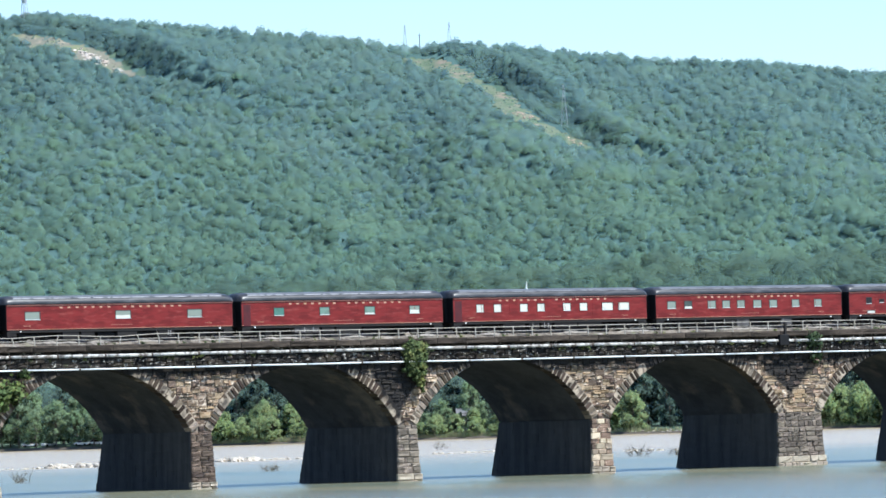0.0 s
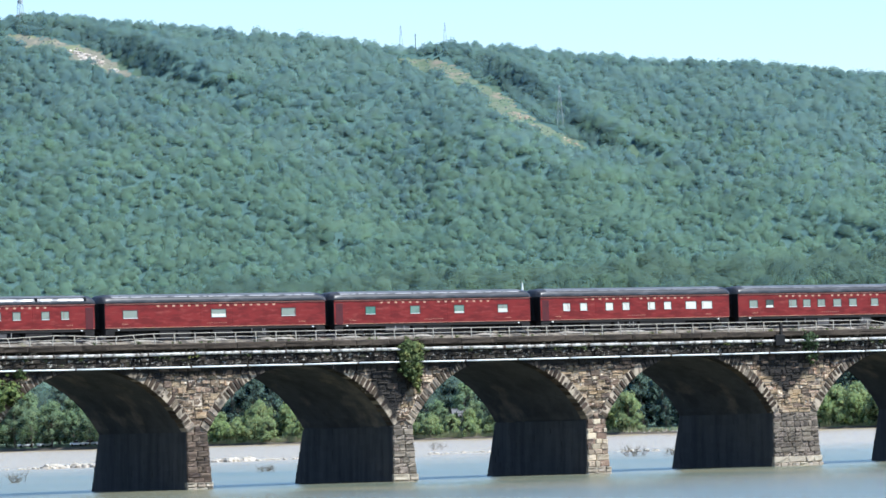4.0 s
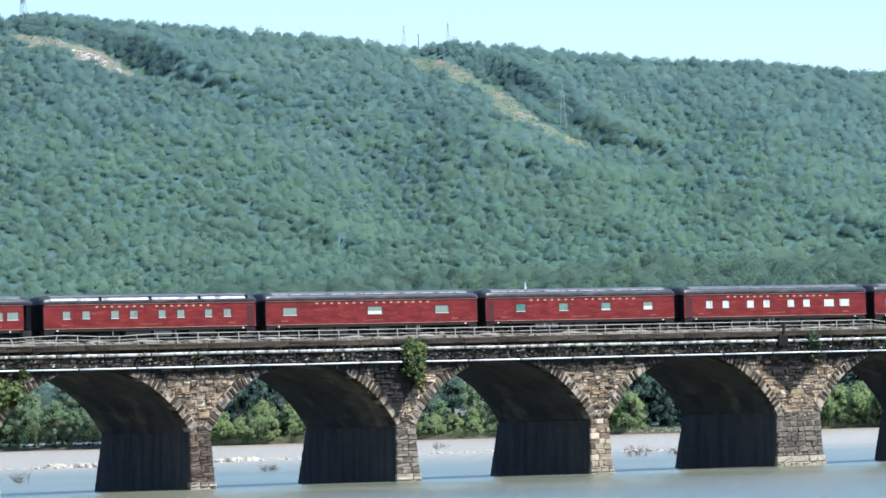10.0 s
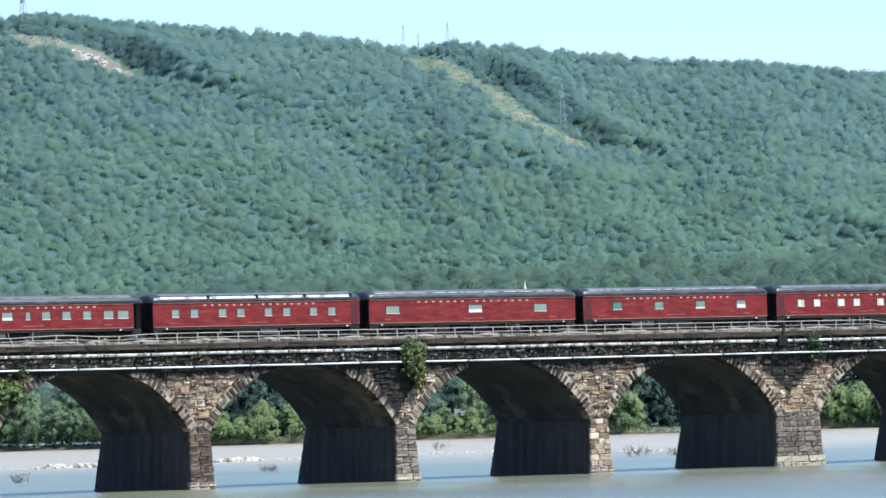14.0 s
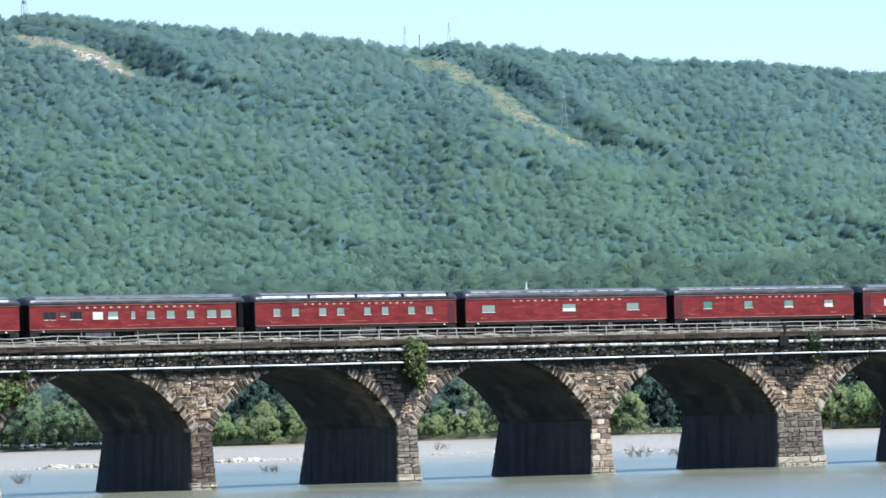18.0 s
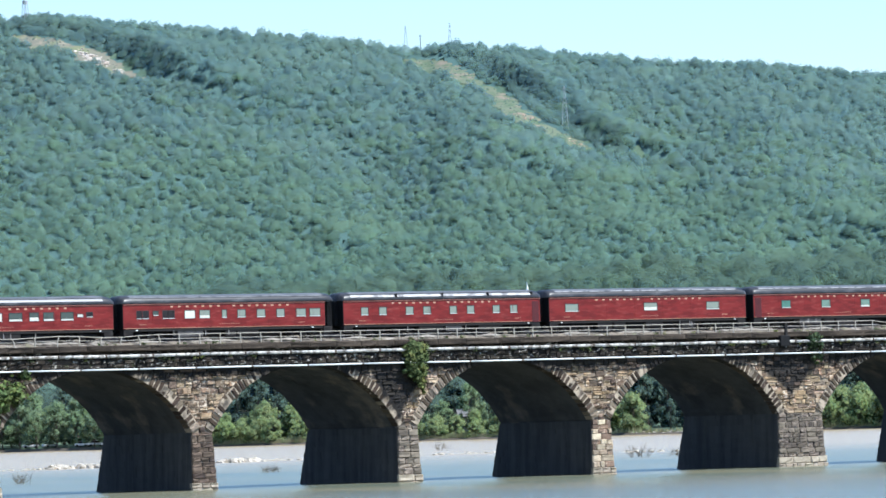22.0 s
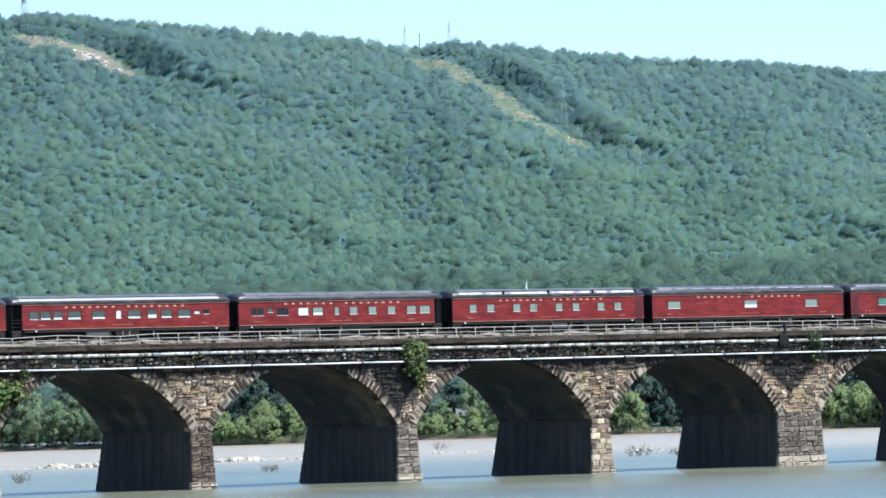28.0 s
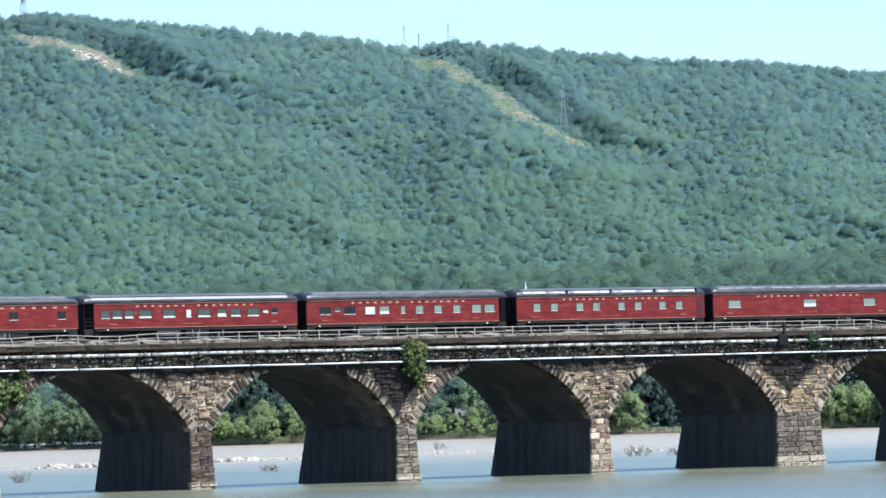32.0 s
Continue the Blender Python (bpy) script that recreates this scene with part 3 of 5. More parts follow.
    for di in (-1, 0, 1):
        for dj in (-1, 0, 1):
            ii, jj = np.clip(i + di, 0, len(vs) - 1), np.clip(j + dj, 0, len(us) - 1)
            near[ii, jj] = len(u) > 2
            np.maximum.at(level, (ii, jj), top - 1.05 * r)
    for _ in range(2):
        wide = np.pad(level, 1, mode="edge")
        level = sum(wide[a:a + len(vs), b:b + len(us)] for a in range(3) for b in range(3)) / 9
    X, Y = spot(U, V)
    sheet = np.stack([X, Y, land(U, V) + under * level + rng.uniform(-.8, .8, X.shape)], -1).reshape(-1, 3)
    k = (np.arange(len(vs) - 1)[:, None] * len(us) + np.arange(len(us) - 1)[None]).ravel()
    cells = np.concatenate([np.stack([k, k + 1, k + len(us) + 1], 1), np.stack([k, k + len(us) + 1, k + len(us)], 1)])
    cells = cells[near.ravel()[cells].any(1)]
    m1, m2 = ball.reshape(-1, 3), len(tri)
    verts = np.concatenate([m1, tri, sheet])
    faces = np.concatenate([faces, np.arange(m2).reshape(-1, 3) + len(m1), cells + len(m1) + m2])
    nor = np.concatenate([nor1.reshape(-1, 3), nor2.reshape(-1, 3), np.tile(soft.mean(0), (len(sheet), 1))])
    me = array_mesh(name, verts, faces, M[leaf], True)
    me.materials.append(M["leaf_gap_shade"])
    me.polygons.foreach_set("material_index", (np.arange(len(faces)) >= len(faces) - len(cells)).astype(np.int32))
    me.normals_split_custom_set_from_vertices(nor / np.linalg.norm(nor, axis=1, keepdims=True))
    return tagged(new(name, me), label, "woods", kind="stuff")


def scatter(v0, v1, step, extra):
    """A jittered grid of places, wider than the view."""
    us, vs = np.meshgrid(np.arange(-420, 420, step), np.arange(v0, v1, step))
    u, v = us.ravel() + rng.uniform(-.5, .5, us.size) * step, vs.ravel() + rng.uniform(-.5, .5, us.size) * step
    keep = np.abs(u) < v * 0.0802 + extra
    return u[keep], v[keep]


def far_woods():
    u, v = scatter(3505, 4128, 7.0, 14)
    free = np.minimum(along_line(u, v, CUT) + 4 * waves(u, v, 8), along_line(u, v, SLIDE) + 3 * waves(u, v, 7))
    u, v = u[free > 2.5], v[free > 2.5]
    # a close edge of trees up the steep side of both clearings
    eu, ev = scatter(3850, 4112, 4.6, 14)
    d = np.minimum(along_line(eu, ev, CUT) + 2 * waves(eu, ev, 8), along_line(eu, ev, SLIDE) + 2 * waves(eu, ev, 7))
    uphill = np.minimum(along_line(eu - 9, ev - 9, CUT), along_line(eu - 9, ev - 9, SLIDE)) < d
    keep = (d > 3.0) & (d < 26) & uphill
    u, v = np.concatenate([u, eu[keep]]), np.concatenate([v, ev[keep]])
    r = 4.5 * np.exp(rng.normal(0, 0.27, len(u)))
    top = np.clip(3.8 + 0.75 * r + rng.normal(0, 1.1, len(u)), 3, 11)
    edge = np.minimum(along_line(u, v, CUT), along_line(u, v, SLIDE))
    top = np.where((edge < 14) & (v < 4080), top * 0.75, top)
    # bluer leaves prevail uphill, where the painted haze is thicker
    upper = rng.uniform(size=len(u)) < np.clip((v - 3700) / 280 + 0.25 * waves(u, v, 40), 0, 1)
    for part_of, name, leaf, label in ((upper, "crest_woods", "leaf_far_haze", "dense woods on the upper ridge, tinted blue-green for haze"), (~upper, "slope_woods", "leaf_slope_haze", "dense green broadleaf woods on the lower slope of the ridge")):
        canopy(name, u[part_of], v[part_of], r[part_of], top[part_of], 1.0, 0.80, 3, 180, label, leaf, (u, v, r, top) if leaf == "leaf_slope_haze" else (u[:2], v[:2], r[:2], top[:2]))
    u, v = scatter(3860, 4090, 3.0, 0)
    keep = (np.minimum(along_line(u, v, CUT), along_line(u, v, SLIDE) + 6) < 0) & (rng.uniform(size=len(u)) < 0.30) & (waves(u, v, 9) > -0.3)
    woods("clearing_scrub", u[keep], v[keep], 0.9, 0.2, 10, "low green scrub growing on the hillside clearing")
    u, v = scatter(2200, 2345, 6.4, 25)
    r = 4.7 * np.exp(rng.normal(0, 0.25, len(u)))
    top = 16.0 * np.clip(0.30 + (v - 2200) / 130, 0, 1) + r + rng.normal(0, 1.7, len(u)) + 2.4 * waves(u, v, 14)
    canopy("foothill_woods", u, v, r, top, 0.85, 0.8, 5, 420, "dense green woods on the low rise before the ridge", "leaf_foothill")
    u, v = scatter(1500, 1700, 9.0, 60)
    keep = v > bank_line(u) + 45
    woods("valley_woods", u[keep], v[keep], 4.6, 5.0, 30, "woods behind the river bank, leaves darkened as shade", leaf="leaf_back_shade")


def bare_strip(name, line, mat, label, category):
    """A bare strip of ground that lies on the hillside."""
    us, vs = np.meshgrid(np.arange(-340, 140, 3.0), np.arange(3830, 4110, 3.0))
    d = along_line(us, vs, line) + 3 * waves(us, vs, 7)
    X, Y = spot(us, vs)
    Z = land(us, vs) + 0.5
    verts = np.stack([X, Y, Z], -1).reshape(-1, 3)
    a, b = us.shape
    i = (np.arange(a - 1)[:, None] * b + np.arange(b - 1)[None])
    quads = np.stack([i, i + 1, i + b + 1, i + b], -1)[(d < 4)[:-1, :-1]]
    used, inv = np.unique(quads, return_inverse=True)
    ob = new(name, array_mesh(name, verts[used], inv.reshape(-1, 4), mat, True))
    return tagged(ob, label, category, kind="structure")


def boulders(name, places, size, mat, label, parent_kind="stuff"):
    """Angular rocks in one mesh."""
    iv, jf = ico()
    V, F = [], []
    for k, (u, v, s) in enumerate(places):
        x, y = spot(u, v)
        z = float(land(u, v))
        g = iv * rng.uniform(0.6, 1.2, (len(iv), 1)) * s * np.array([1.3, 0.9, 0.75])
        a = rng.uniform(0, 6.28)
        g = np.stack([g[:, 0] * np.cos(a) - g[:, 1] * np.sin(a), g[:, 0] * np.sin(a) + g[:, 1] * np.cos(a), g[:, 2]], 1)
        V.append(g + (x, y, max(z, -0.1) + s * 0.15))
        F.append(jf + k * len(iv))
    ob = new(name, array_mesh(name, np.concatenate(V), np.concatenate(F), mat))
    return tagged(ob, label, "rocks", kind=parent_kind)


def pylon(u, v, height, arms, label, sink=0.0):
    """A lattice mast with cross arms."""
    x, y = spot(u, v)
    z = float(land(u, v)) - sink
    t = empty("pylon", pose(x, y, z, 0, 0, 50))
    w = height * 0.075
    for sx, sy in ((1, 1), (1, -1), (-1, 1), (-1, -1)):
        part("leg", Geo().rod((sx * w, sy * w, 0), (sx * w * 0.16, sy * w * 0.16, height), 0.12, 0.08, 5), M["pylon"], t)
    g = Geo()
    for i in range(9):
        a, b = i / 9, (i + 1) / 9
        for sx, sy, tx, ty in ((1, 1, -1, 1), (-1, 1, -1, -1), (-1, -1, 1, -1), (1, -1, 1, 1)):
            p, q = w * (1 - 0.84 * a), w * (1 - 0.84 * b)
            g.rod((sx * p, sy * p, a * height), (tx * q, ty * q, b * height), 0.09, n=4)
    part("bracing", g, M["pylon"], t)
    for k in arms:
        part("cross_arm", Geo().rod((-height * 0.17, 0, height * k), (height * 0.17, 0, height * k), 0.16, n=5)
             .rod((-height * 0.17, 0, height * k), (0, 0, height * (k + 0.05)), 0.1, n=4).rod((height * 0.17, 0, height * k), (0, 0, height * (k + 0.05)), 0.1, n=4), M["pylon"], t)
    return tagged(t, label, "pylon", group="pylons on the ridge")


# ---- bank trees ----
def leaf_cloud(n, centres, radii, size):
    """Leaf sprays scattered over balls: places and four-cornered faces."""
    k = rng.integers(0, len(centres), n)
    d = rng.normal(size=(n, 3))
    d /= np.linalg.norm(d, axis=1, keepdims=True)
    p = centres[k] + d * (radii[k] * (0.35 + 1.25 * rng.uniform(0, 1, n) ** 1.5))[:, None] * np.array([1, 1, 0.9])
    a = np.cross(d, rng.normal(size=(n, 3)))
    a /= np.linalg.norm(a, axis=1, keepdims=True)
    b = np.cross(d, a) + d * rng.uniform(-0.8, 0.8, (n, 1))
    s = (size * rng.uniform(0.6, 1.4, n))[:, None]
    v = np.stack([p - a * s, p - b * s * 0.6, p + a * s, p + b * s], 1).reshape(-1, 3)
    out = p - centres.mean(0)
    out /= np.linalg.norm(out, axis=1, keepdims=True)
    nor = np.repeat(0.45 * d + 0.55 * out + (0, 0, 0.5) + rng.normal(0, 0.26, d.shape), 4, axis=0)
    return v, np.arange(len(v)).reshape(-1, 4), nor / np.linalg.norm(nor, axis=1, keepdims=True)


def leaf_mesh(name, v, f, nor, mat):
    me = array_mesh(name, v, f, mat, True)
    me.normals_split_custom_set_from_vertices(nor.tolist())
    return me


def bank_tree(height, spread, kind):
    """A broadleaf tree of its own outline: trunk, limbs, a crown of many leafy lobes. kind: tall, low or back."""
    t = empty("tree")
    g = Geo()
    lean = Vector((rng.uniform(-.6, .6), rng.uniform(-.6, .6), 0))
    top = Vector((lean.x, lean.y, height * 0.7))
    g.rod((0, 0, -0.6), top * 0.5, 0.020 * height, 0.014 * height, 8).rod(top * 0.5, top, 0.014 * height, 0.006 * height, 8)
    centres, radii = [], []
    n, foot = {"tall": (44, 0.13), "low": (42, 0.04), "back": (28, 0.04)}[kind]
    for i in range(n):
        a, k = rng.uniform(0, 6.28), (i + rng.uniform(0, 1)) / n
        reach = spread * math.sin(math.pi * min(0.93, 0.30 + 0.62 * k)) * rng.uniform(0.35, 1.0)
        end = Vector((math.cos(a) * reach, math.sin(a) * reach, height * (foot + (0.90 - foot) * k))) + lean
        g.rod(top * (0.35 + 0.6 * k), end, 0.006 * height, 0.002 * height, 5)
        centres.append(end[:])
        radii.append(spread * rng.uniform(0.10, 0.20) * rng.uniform(0.8, 1.7))
    centres.append((lean.x, lean.y, height * 0.88))
    radii.append(spread * 0.32)
    part("trunk", g, M["bark"], t)
    v, f, nor = leaf_cloud({"tall": 7000, "low": 6200, "back": 3600}[kind], np.array(centres), np.array(radii), 0.24 if kind != "back" else 0.34)
    iv, _ = ico()
    for c, r in zip(centres, radii):               # leaf masses that fill the crown
        q = rng.integers(0, len(iv), 60)
        p = np.array(c) + (iv[q] + rng.normal(0, 0.30, (60, 3))) * r * 0.70
        w = np.cross(iv[q], (0.3, 0.5, 0.81))
        w /= np.linalg.norm(w, axis=1, keepdims=True)
        h = np.cross(iv[q], w)
        s = r * 0.30 * rng.uniform(0.6, 1.2, (60, 1))
        f = np.concatenate([f, np.arange(240).reshape(-1, 4) + len(v)])
        v = np.concatenate([v, np.stack([p - w * s, p - h * s, p + w * s, p + h * s], 1).reshape(-1, 3)])
        nor = np.concatenate([nor, np.repeat(iv[q] * 0.5 + (0, 0, 0.5) + rng.normal(0, 0.2, (60, 3)), 4, axis=0)])
    nor /= np.linalg.norm(nor, axis=1, keepdims=True)
    leaf = {"tall": "leaf_bank", "low": "leaf_shrub", "back": "leaf_back_shade"}[kind]
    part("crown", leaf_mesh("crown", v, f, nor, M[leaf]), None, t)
    label = {"tall": "leafy green broadleaf tree on the far river bank", "low": "rounded light green bush at the water's edge", "back": "tree deep in the woods behind the bank, leaves darkened as shade"}[kind]
    return tagged(t, label, "bush" if kind == "low" else "tree", group={"tall": "trees on the river bank", "low": "bushes on the river bank", "back": "dark trees behind the bank"}[kind])


def tower(u, v, height):
    """A slender lookout with a round cabin, on the ridge."""
    x, y = spot(u, v)
    t = empty("lookout_tower", pose(x, y, float(land(u, v))))
    for sx, sy in ((1, 1), (1, -1), (-1, 1), (-1, -1)):
        part("leg", Geo().rod((sx * 2.2, sy * 2.2, 0), (sx * 1.4, sy * 1.4, height), 0.22, 0.18, 5), M["pylon"], t)
    g = Geo()
    for k in range(6):
        a, b = height * k / 6, height * (k + 1) / 6
        for sx, sy, tx, ty in ((1, 1, -1, 1), (-1, 1, -1, -1), (-1, -1, 1, -1), (1, -1, 1, 1)):
            g.rod((sx * 1.9, sy * 1.9, a), (tx * 1.7, ty * 1.7, b), 0.09, n=4)
    part("bracing", g, M["pylon"], t)
    part("cabin", Geo().rod((0, 0, height), (0, 0, height + 2.2), 1.9, 2.1, 12), M["pylon"], t)
    part("roof", Geo().rod((0, 0, height + 2.2), (0, 0, height + 3.6), 2.2, 0.5, 12), M["pylon"], t)
    tagged(t, "grey steel lookout tower rising over the ridge trees", "tower")


def steeple(u, v, base, height):
    """A small white spire that rises out of the trees."""
    x, y = spot(u, v)
    z = float(land(u, v))
    t = empty("steeple", pose(x, y, z))
    part("tower", Geo().box(-.55, .55, -.55, .55, 0, base, 0.06), M["white_paint"], t)
    part("spire", Geo().rod((0, 0, base), (0, 0, base + height), 0.5, 0.06, 8), M["white_paint"], t)
    tagged(t, "white pointed church steeple among the trees", "steeple")


def bank_edge():
    """The bare muddy lip of the far bank."""
    us = np.arange(-260, 261, 2.0)
    V = []
    for out, z in ((-1.5, -0.4), (0.2, 0.30), (1.2, 0.60), (3.5, 0.75)):
        v = bank_line(us) + out + rng.uniform(-.3, .3, len(us))
        x, y = spot(us, v)
        V.append(np.stack([x, y, z + rng.uniform(-.1, .12, len(us))], 1))
    n = len(us)
    i = (np.arange(3)[:, None] * n + np.arange(n - 1)[None]).ravel()
    ob = new("river_bank", array_mesh("river_bank", np.concatenate(V), np.stack([i, i + 1, i + n + 1, i + n], 1), M["mud"]))
    tagged(ob, "low dark muddy lip of the far river bank", "bank", kind="structure")


def bank_grass():
    """Tall pale grass along the water's edge."""
    n = 5200
    u = np.concatenate([rng.uniform(-66, -22, n // 4), rng.uniform(-24, 38, n // 2), rng.uniform(40, 134, n - n // 4 - n // 2)])
    v = bank_line(u) + 0.8 + rng.exponential(1.2, n)
    x, y = spot(u, v)
    p = np.stack([x, y, land(u, v)], 1)
    high = rng.uniform(0.5, 1.5, n) * (1 + 0.4 * np.sin(u / 2.3))
    side = np.stack([np.full(n, COSE), np.full(n, -SINE), np.zeros(n)], 1) * rng.uniform(0.10, 0.22, (n, 1))
    tip = p + np.stack([rng.normal(0, .3, n), rng.normal(0, .3, n), high], 1)
    verts = np.stack([p - side, p + side, tip], 1).reshape(-1, 3)
    me = array_mesh("bank_grass", verts, np.arange(3 * n).reshape(-1, 3), M["leaf_grass"])
    tagged(new("bank_grass", me), "tall yellowish green grass along the water's edge", "grass", kind="stuff")


def house(u, out):
    """A white house with a pitched roof, half hidden in the trees."""
    v = float(bank_line(u)) + out
    x, y = spot(u, v)
    t = empty("house", pose(x, y, float(land(u, v)), 0, 0, -YAW + 4))
    w = Geo().box(-4, 4, -3, 3, 0, 6.2).add([(-4, -3, 6.2), (-4, 3, 6.2), (-4, 0, 8.8), (4, -3, 6.2), (4, 3, 6.2), (4, 0, 8.8)], [(0, 2, 1), (3, 4, 5)])
    part("wall", w, M["house_wall"], t, "white boarded wall")
    part("roof", Geo().add([(-4.4, -3.5, 5.9), (4.4, -3.5, 5.9), (4.4, 0, 8.95), (-4.4, 0, 8.95), (4.4, 3.5, 5.9), (-4.4, 3.5, 5.9),
                            (-4.4, -3.5, 6.1), (4.4, -3.5, 6.1), (4.4, 0, 9.15), (-4.4, 0, 9.15), (4.4, 3.5, 6.1), (-4.4, 3.5, 6.1)],
                           [(0, 3, 2, 1), (3, 5, 4, 2), (6, 7, 8, 9), (9, 8, 10, 11), (0, 1, 7, 6), (5, 11, 10, 4), (0, 6, 9, 3), (3, 9, 11, 5), (1, 2, 8, 7), (2, 4, 10, 8)]), M["grey_roof"], t)
    for a in (-2.6, 0, 2.6):
        for z in (1.0, 3.8):
            win = part("window", Geo().box(a - .55, a + .55, -3.06, -2.98, z, z + 1.5), M["white_paint"], t)
            part("pane", Geo().box(a - .45, a + .45, -3.09, -3.06, z + .1, z + 1.4), M["glass_dark"], win)
    t.scale = (0.7, 0.7, 0.7)
    tagged(t, "white two-storey house with a grey roof among trees", "house")


def parked_car(u, out, turn):
    """A white car on the far bank."""
    v = float(bank_line(u)) + out
    x, y = spot(u, v)
    t = empty("car", pose(x, y, float(land(u, v)), 0, 0, turn - YAW))
    part("body", Geo().box(-2.2, 2.2, -.88, .88, 0.32, 0.95, 0.14), M["car_white"], t)
    part("cabin", Geo().add([(-1.5, -.82, .95), (1.1, -.82, .95), (1.1, .82, .95), (-1.5, .82, .95), (-1.0, -.68, 1.48), (.5, -.68, 1.48), (.5, .68, 1.48), (-1.0, .68, 1.48)],
                            [(4, 5, 6, 7), (0, 1, 5, 4), (1, 2, 6, 5), (2, 3, 7, 6), (3, 0, 4, 7)]), M["glass_dark"], t, "dark car windows")
    part("roof_panel", Geo().box(-1.0, .5, -.68, .68, 1.48, 1.54, .02), M["car_white"], t)
    for a in (-1.35, 1.35):
        for s in (-1, 1):
            part("wheel", Geo().rod((a, s * .72, .33), (a, s * .9, .33), 0.33, n=14), M["black"], t)
    tagged(t, "white car parked under the trees by the river", "car", group="cars parked on the bank")


def pole(u, v, height):
    x, y = spot(u, v)
    t = empty("pole", pose(x, y, float(land(u, v))))
    part("shaft", Geo().rod((0, 0, 0), (0, 0, height), 0.35, 0.22, 8), M["bark_dark"], t)
    part("cross_arm", Geo().rod((-1.4, 0, height * .92), (1.4, 0, height * .92), 0.14, n=6), M["bark_dark"], t)
    tagged(t, "dark bare wooden pole on the ridge", "pole")


# stretches of the far bank: from, to, distance from the water, step, kind, least and greatest size
BANK = [(-132, -70, 7, 5.4, "tall", 0.75, 1.05), (-132, -70, 16, 6.2, "tall", 0.9, 1.2), (-132, -70, 27, 7.0, "back", 0.9, 1.2),
        (-66, -22, 3.5, 4.3, "low", 0.55, 1.05), (-66, -22, 10, 6.0, "low", 1.0, 1.4), (-66, -22, 24, 5.4, "back", 0.85, 1.05), (-60, -22, 33, 6.4, "back", 1.0, 1.25),
        (-20, 34, 2.6, 2.8, "low", 0.30, 0.62), (-20, 34, 8, 5.6, "low", 0.75, 1.15), (-20, 34, 17, 6.4, "tall", 0.6, 0.85), (-20, 34, 28, 5.4, "back", 0.9, 1.2),
        (36, 49, 6, 4.6, "low", 1.0, 1.45), (36, 80, 30, 5.2, "back", 0.85, 1.05), (40, 80, 40, 5.8, "back", 1.0, 1.3), (66, 90, 5, 4.8, "low", 0.6, 1.1), (47, 84, 15, 3.6, "back", 0.32, 0.55), (84, 134, 15, 4.0, "back", 0.4, 0.7),
        (90, 134, 4, 4.4, "low", 0.8, 1.25), (94, 112, 9, 5.5, "low", 1.15, 1.5), (88, 134, 26, 5.4, "back", 0.9, 1.15), (88, 134, 36, 6.4, "back", 1.0, 1.3)]


def bank():
    sort = {"tall": [bank_tree(rng.uniform(12.5, 16), rng.uniform(4.4, 5.6), "tall") for _ in range(5)],
            "low": [bank_tree(rng.uniform(6.6, 8.6), rng.uniform(3.2, 4.2), "low") for _ in range(5)],
            "back": [bank_tree(rng.uniform(15, 18), rng.uniform(4.2, 5.4), "back") for _ in range(4)]}
    first = set()
    for u0, u1, out, step, kind, small, large in BANK:
        for u in np.arange(u0, u1, step):
            a, w = u + rng.uniform(-.35, .35) * step, out + rng.uniform(-.25, .25) * min(out, 8)
            v = float(bank_line(a)) + w
            x, y = spot(a, v)
            src = sort[kind][rng.integers(len(sort[kind]))]
            m = pose(x, y, float(land(a, v)), 0, 0, rng.uniform(0, 360))
            if src.name in first:
                ob = copy_thing(src, m)
            else:
                ob = src
                ob.matrix_basis = m
                first.add(src.name)
            k = rng.uniform(small, large)
            ob.scale = (k, k, k * rng.uniform(0.9, 1.12))


# ---- the bridge ----
PITCH_X, PIER, WIDE, BATTER, SPRING, RISE, RING = 23.80, 2.79, 6.26, 0.045, 5.40, 6.10, 0.97
FACE, BACK, TOE = 0.25, 15.20, 16.47
PIERS = [(-5 * PITCH_X + i * PITCH_X, PIER) for i in range(5)] + [(0.0, PIER), (23.83, PIER), (47.52, PIER), (71.47, WIDE)]
PIERS += [(71.47 + WIDE + 21.01 + i * PITCH_X, PIER) for i in range(5)]
DETAIL = range(3, 11)                              # piers that are laid stone by stone


def bay(i):
    """Springing points, centre and radius of the arch between pier i and the next."""
    b = BATTER * SPRING
    x0, x1 = PIERS[i][0] + PIERS[i][1] - b, PIERS[i + 1][0] + b
    half = (x1 - x0) / 2
    r = (half * half + RISE * RISE) / (2 * RISE)
    return x0, x1, (x0 + x1) / 2, SPRING + RISE - r, r


def rough_block(k, depth=0.35):
    """A unit block, x and z from 0 to 1, with a hewn front towards -y: chamfered and uneven."""
    r = np.random.default_rng(100 + k)
    g = Geo()
    back = [(0, depth, 0), (1, depth, 0), (1, depth, 1), (0, depth, 1)]
    grid = [0.01, 0.10, 0.5, 0.90, 0.99]
    front = []
    for a in range(5):
        for b in range(5):
            rim = a in (0, 4) or b in (0, 4)
            x, z = grid[b] + (0 if b in (0, 4) else r.uniform(-.05, .05)), grid[a] + (0 if a in (0, 4) else r.uniform(-.06, .06))
            front.append((x, 0.03 if rim else -r.uniform(-0.02, 0.10), z))
    f = [(a * 5 + b, a * 5 + b + 1, a * 5 + b + 6, a * 5 + b + 5) for a in range(4) for b in range(4)]
    k = 25
    f += [(0, k, k + 1, 4), (4, k + 1, k + 2, 24), (24, k + 2, k + 3, 20), (20, k + 3, k, 0)]
    return g.add(front + back, f)


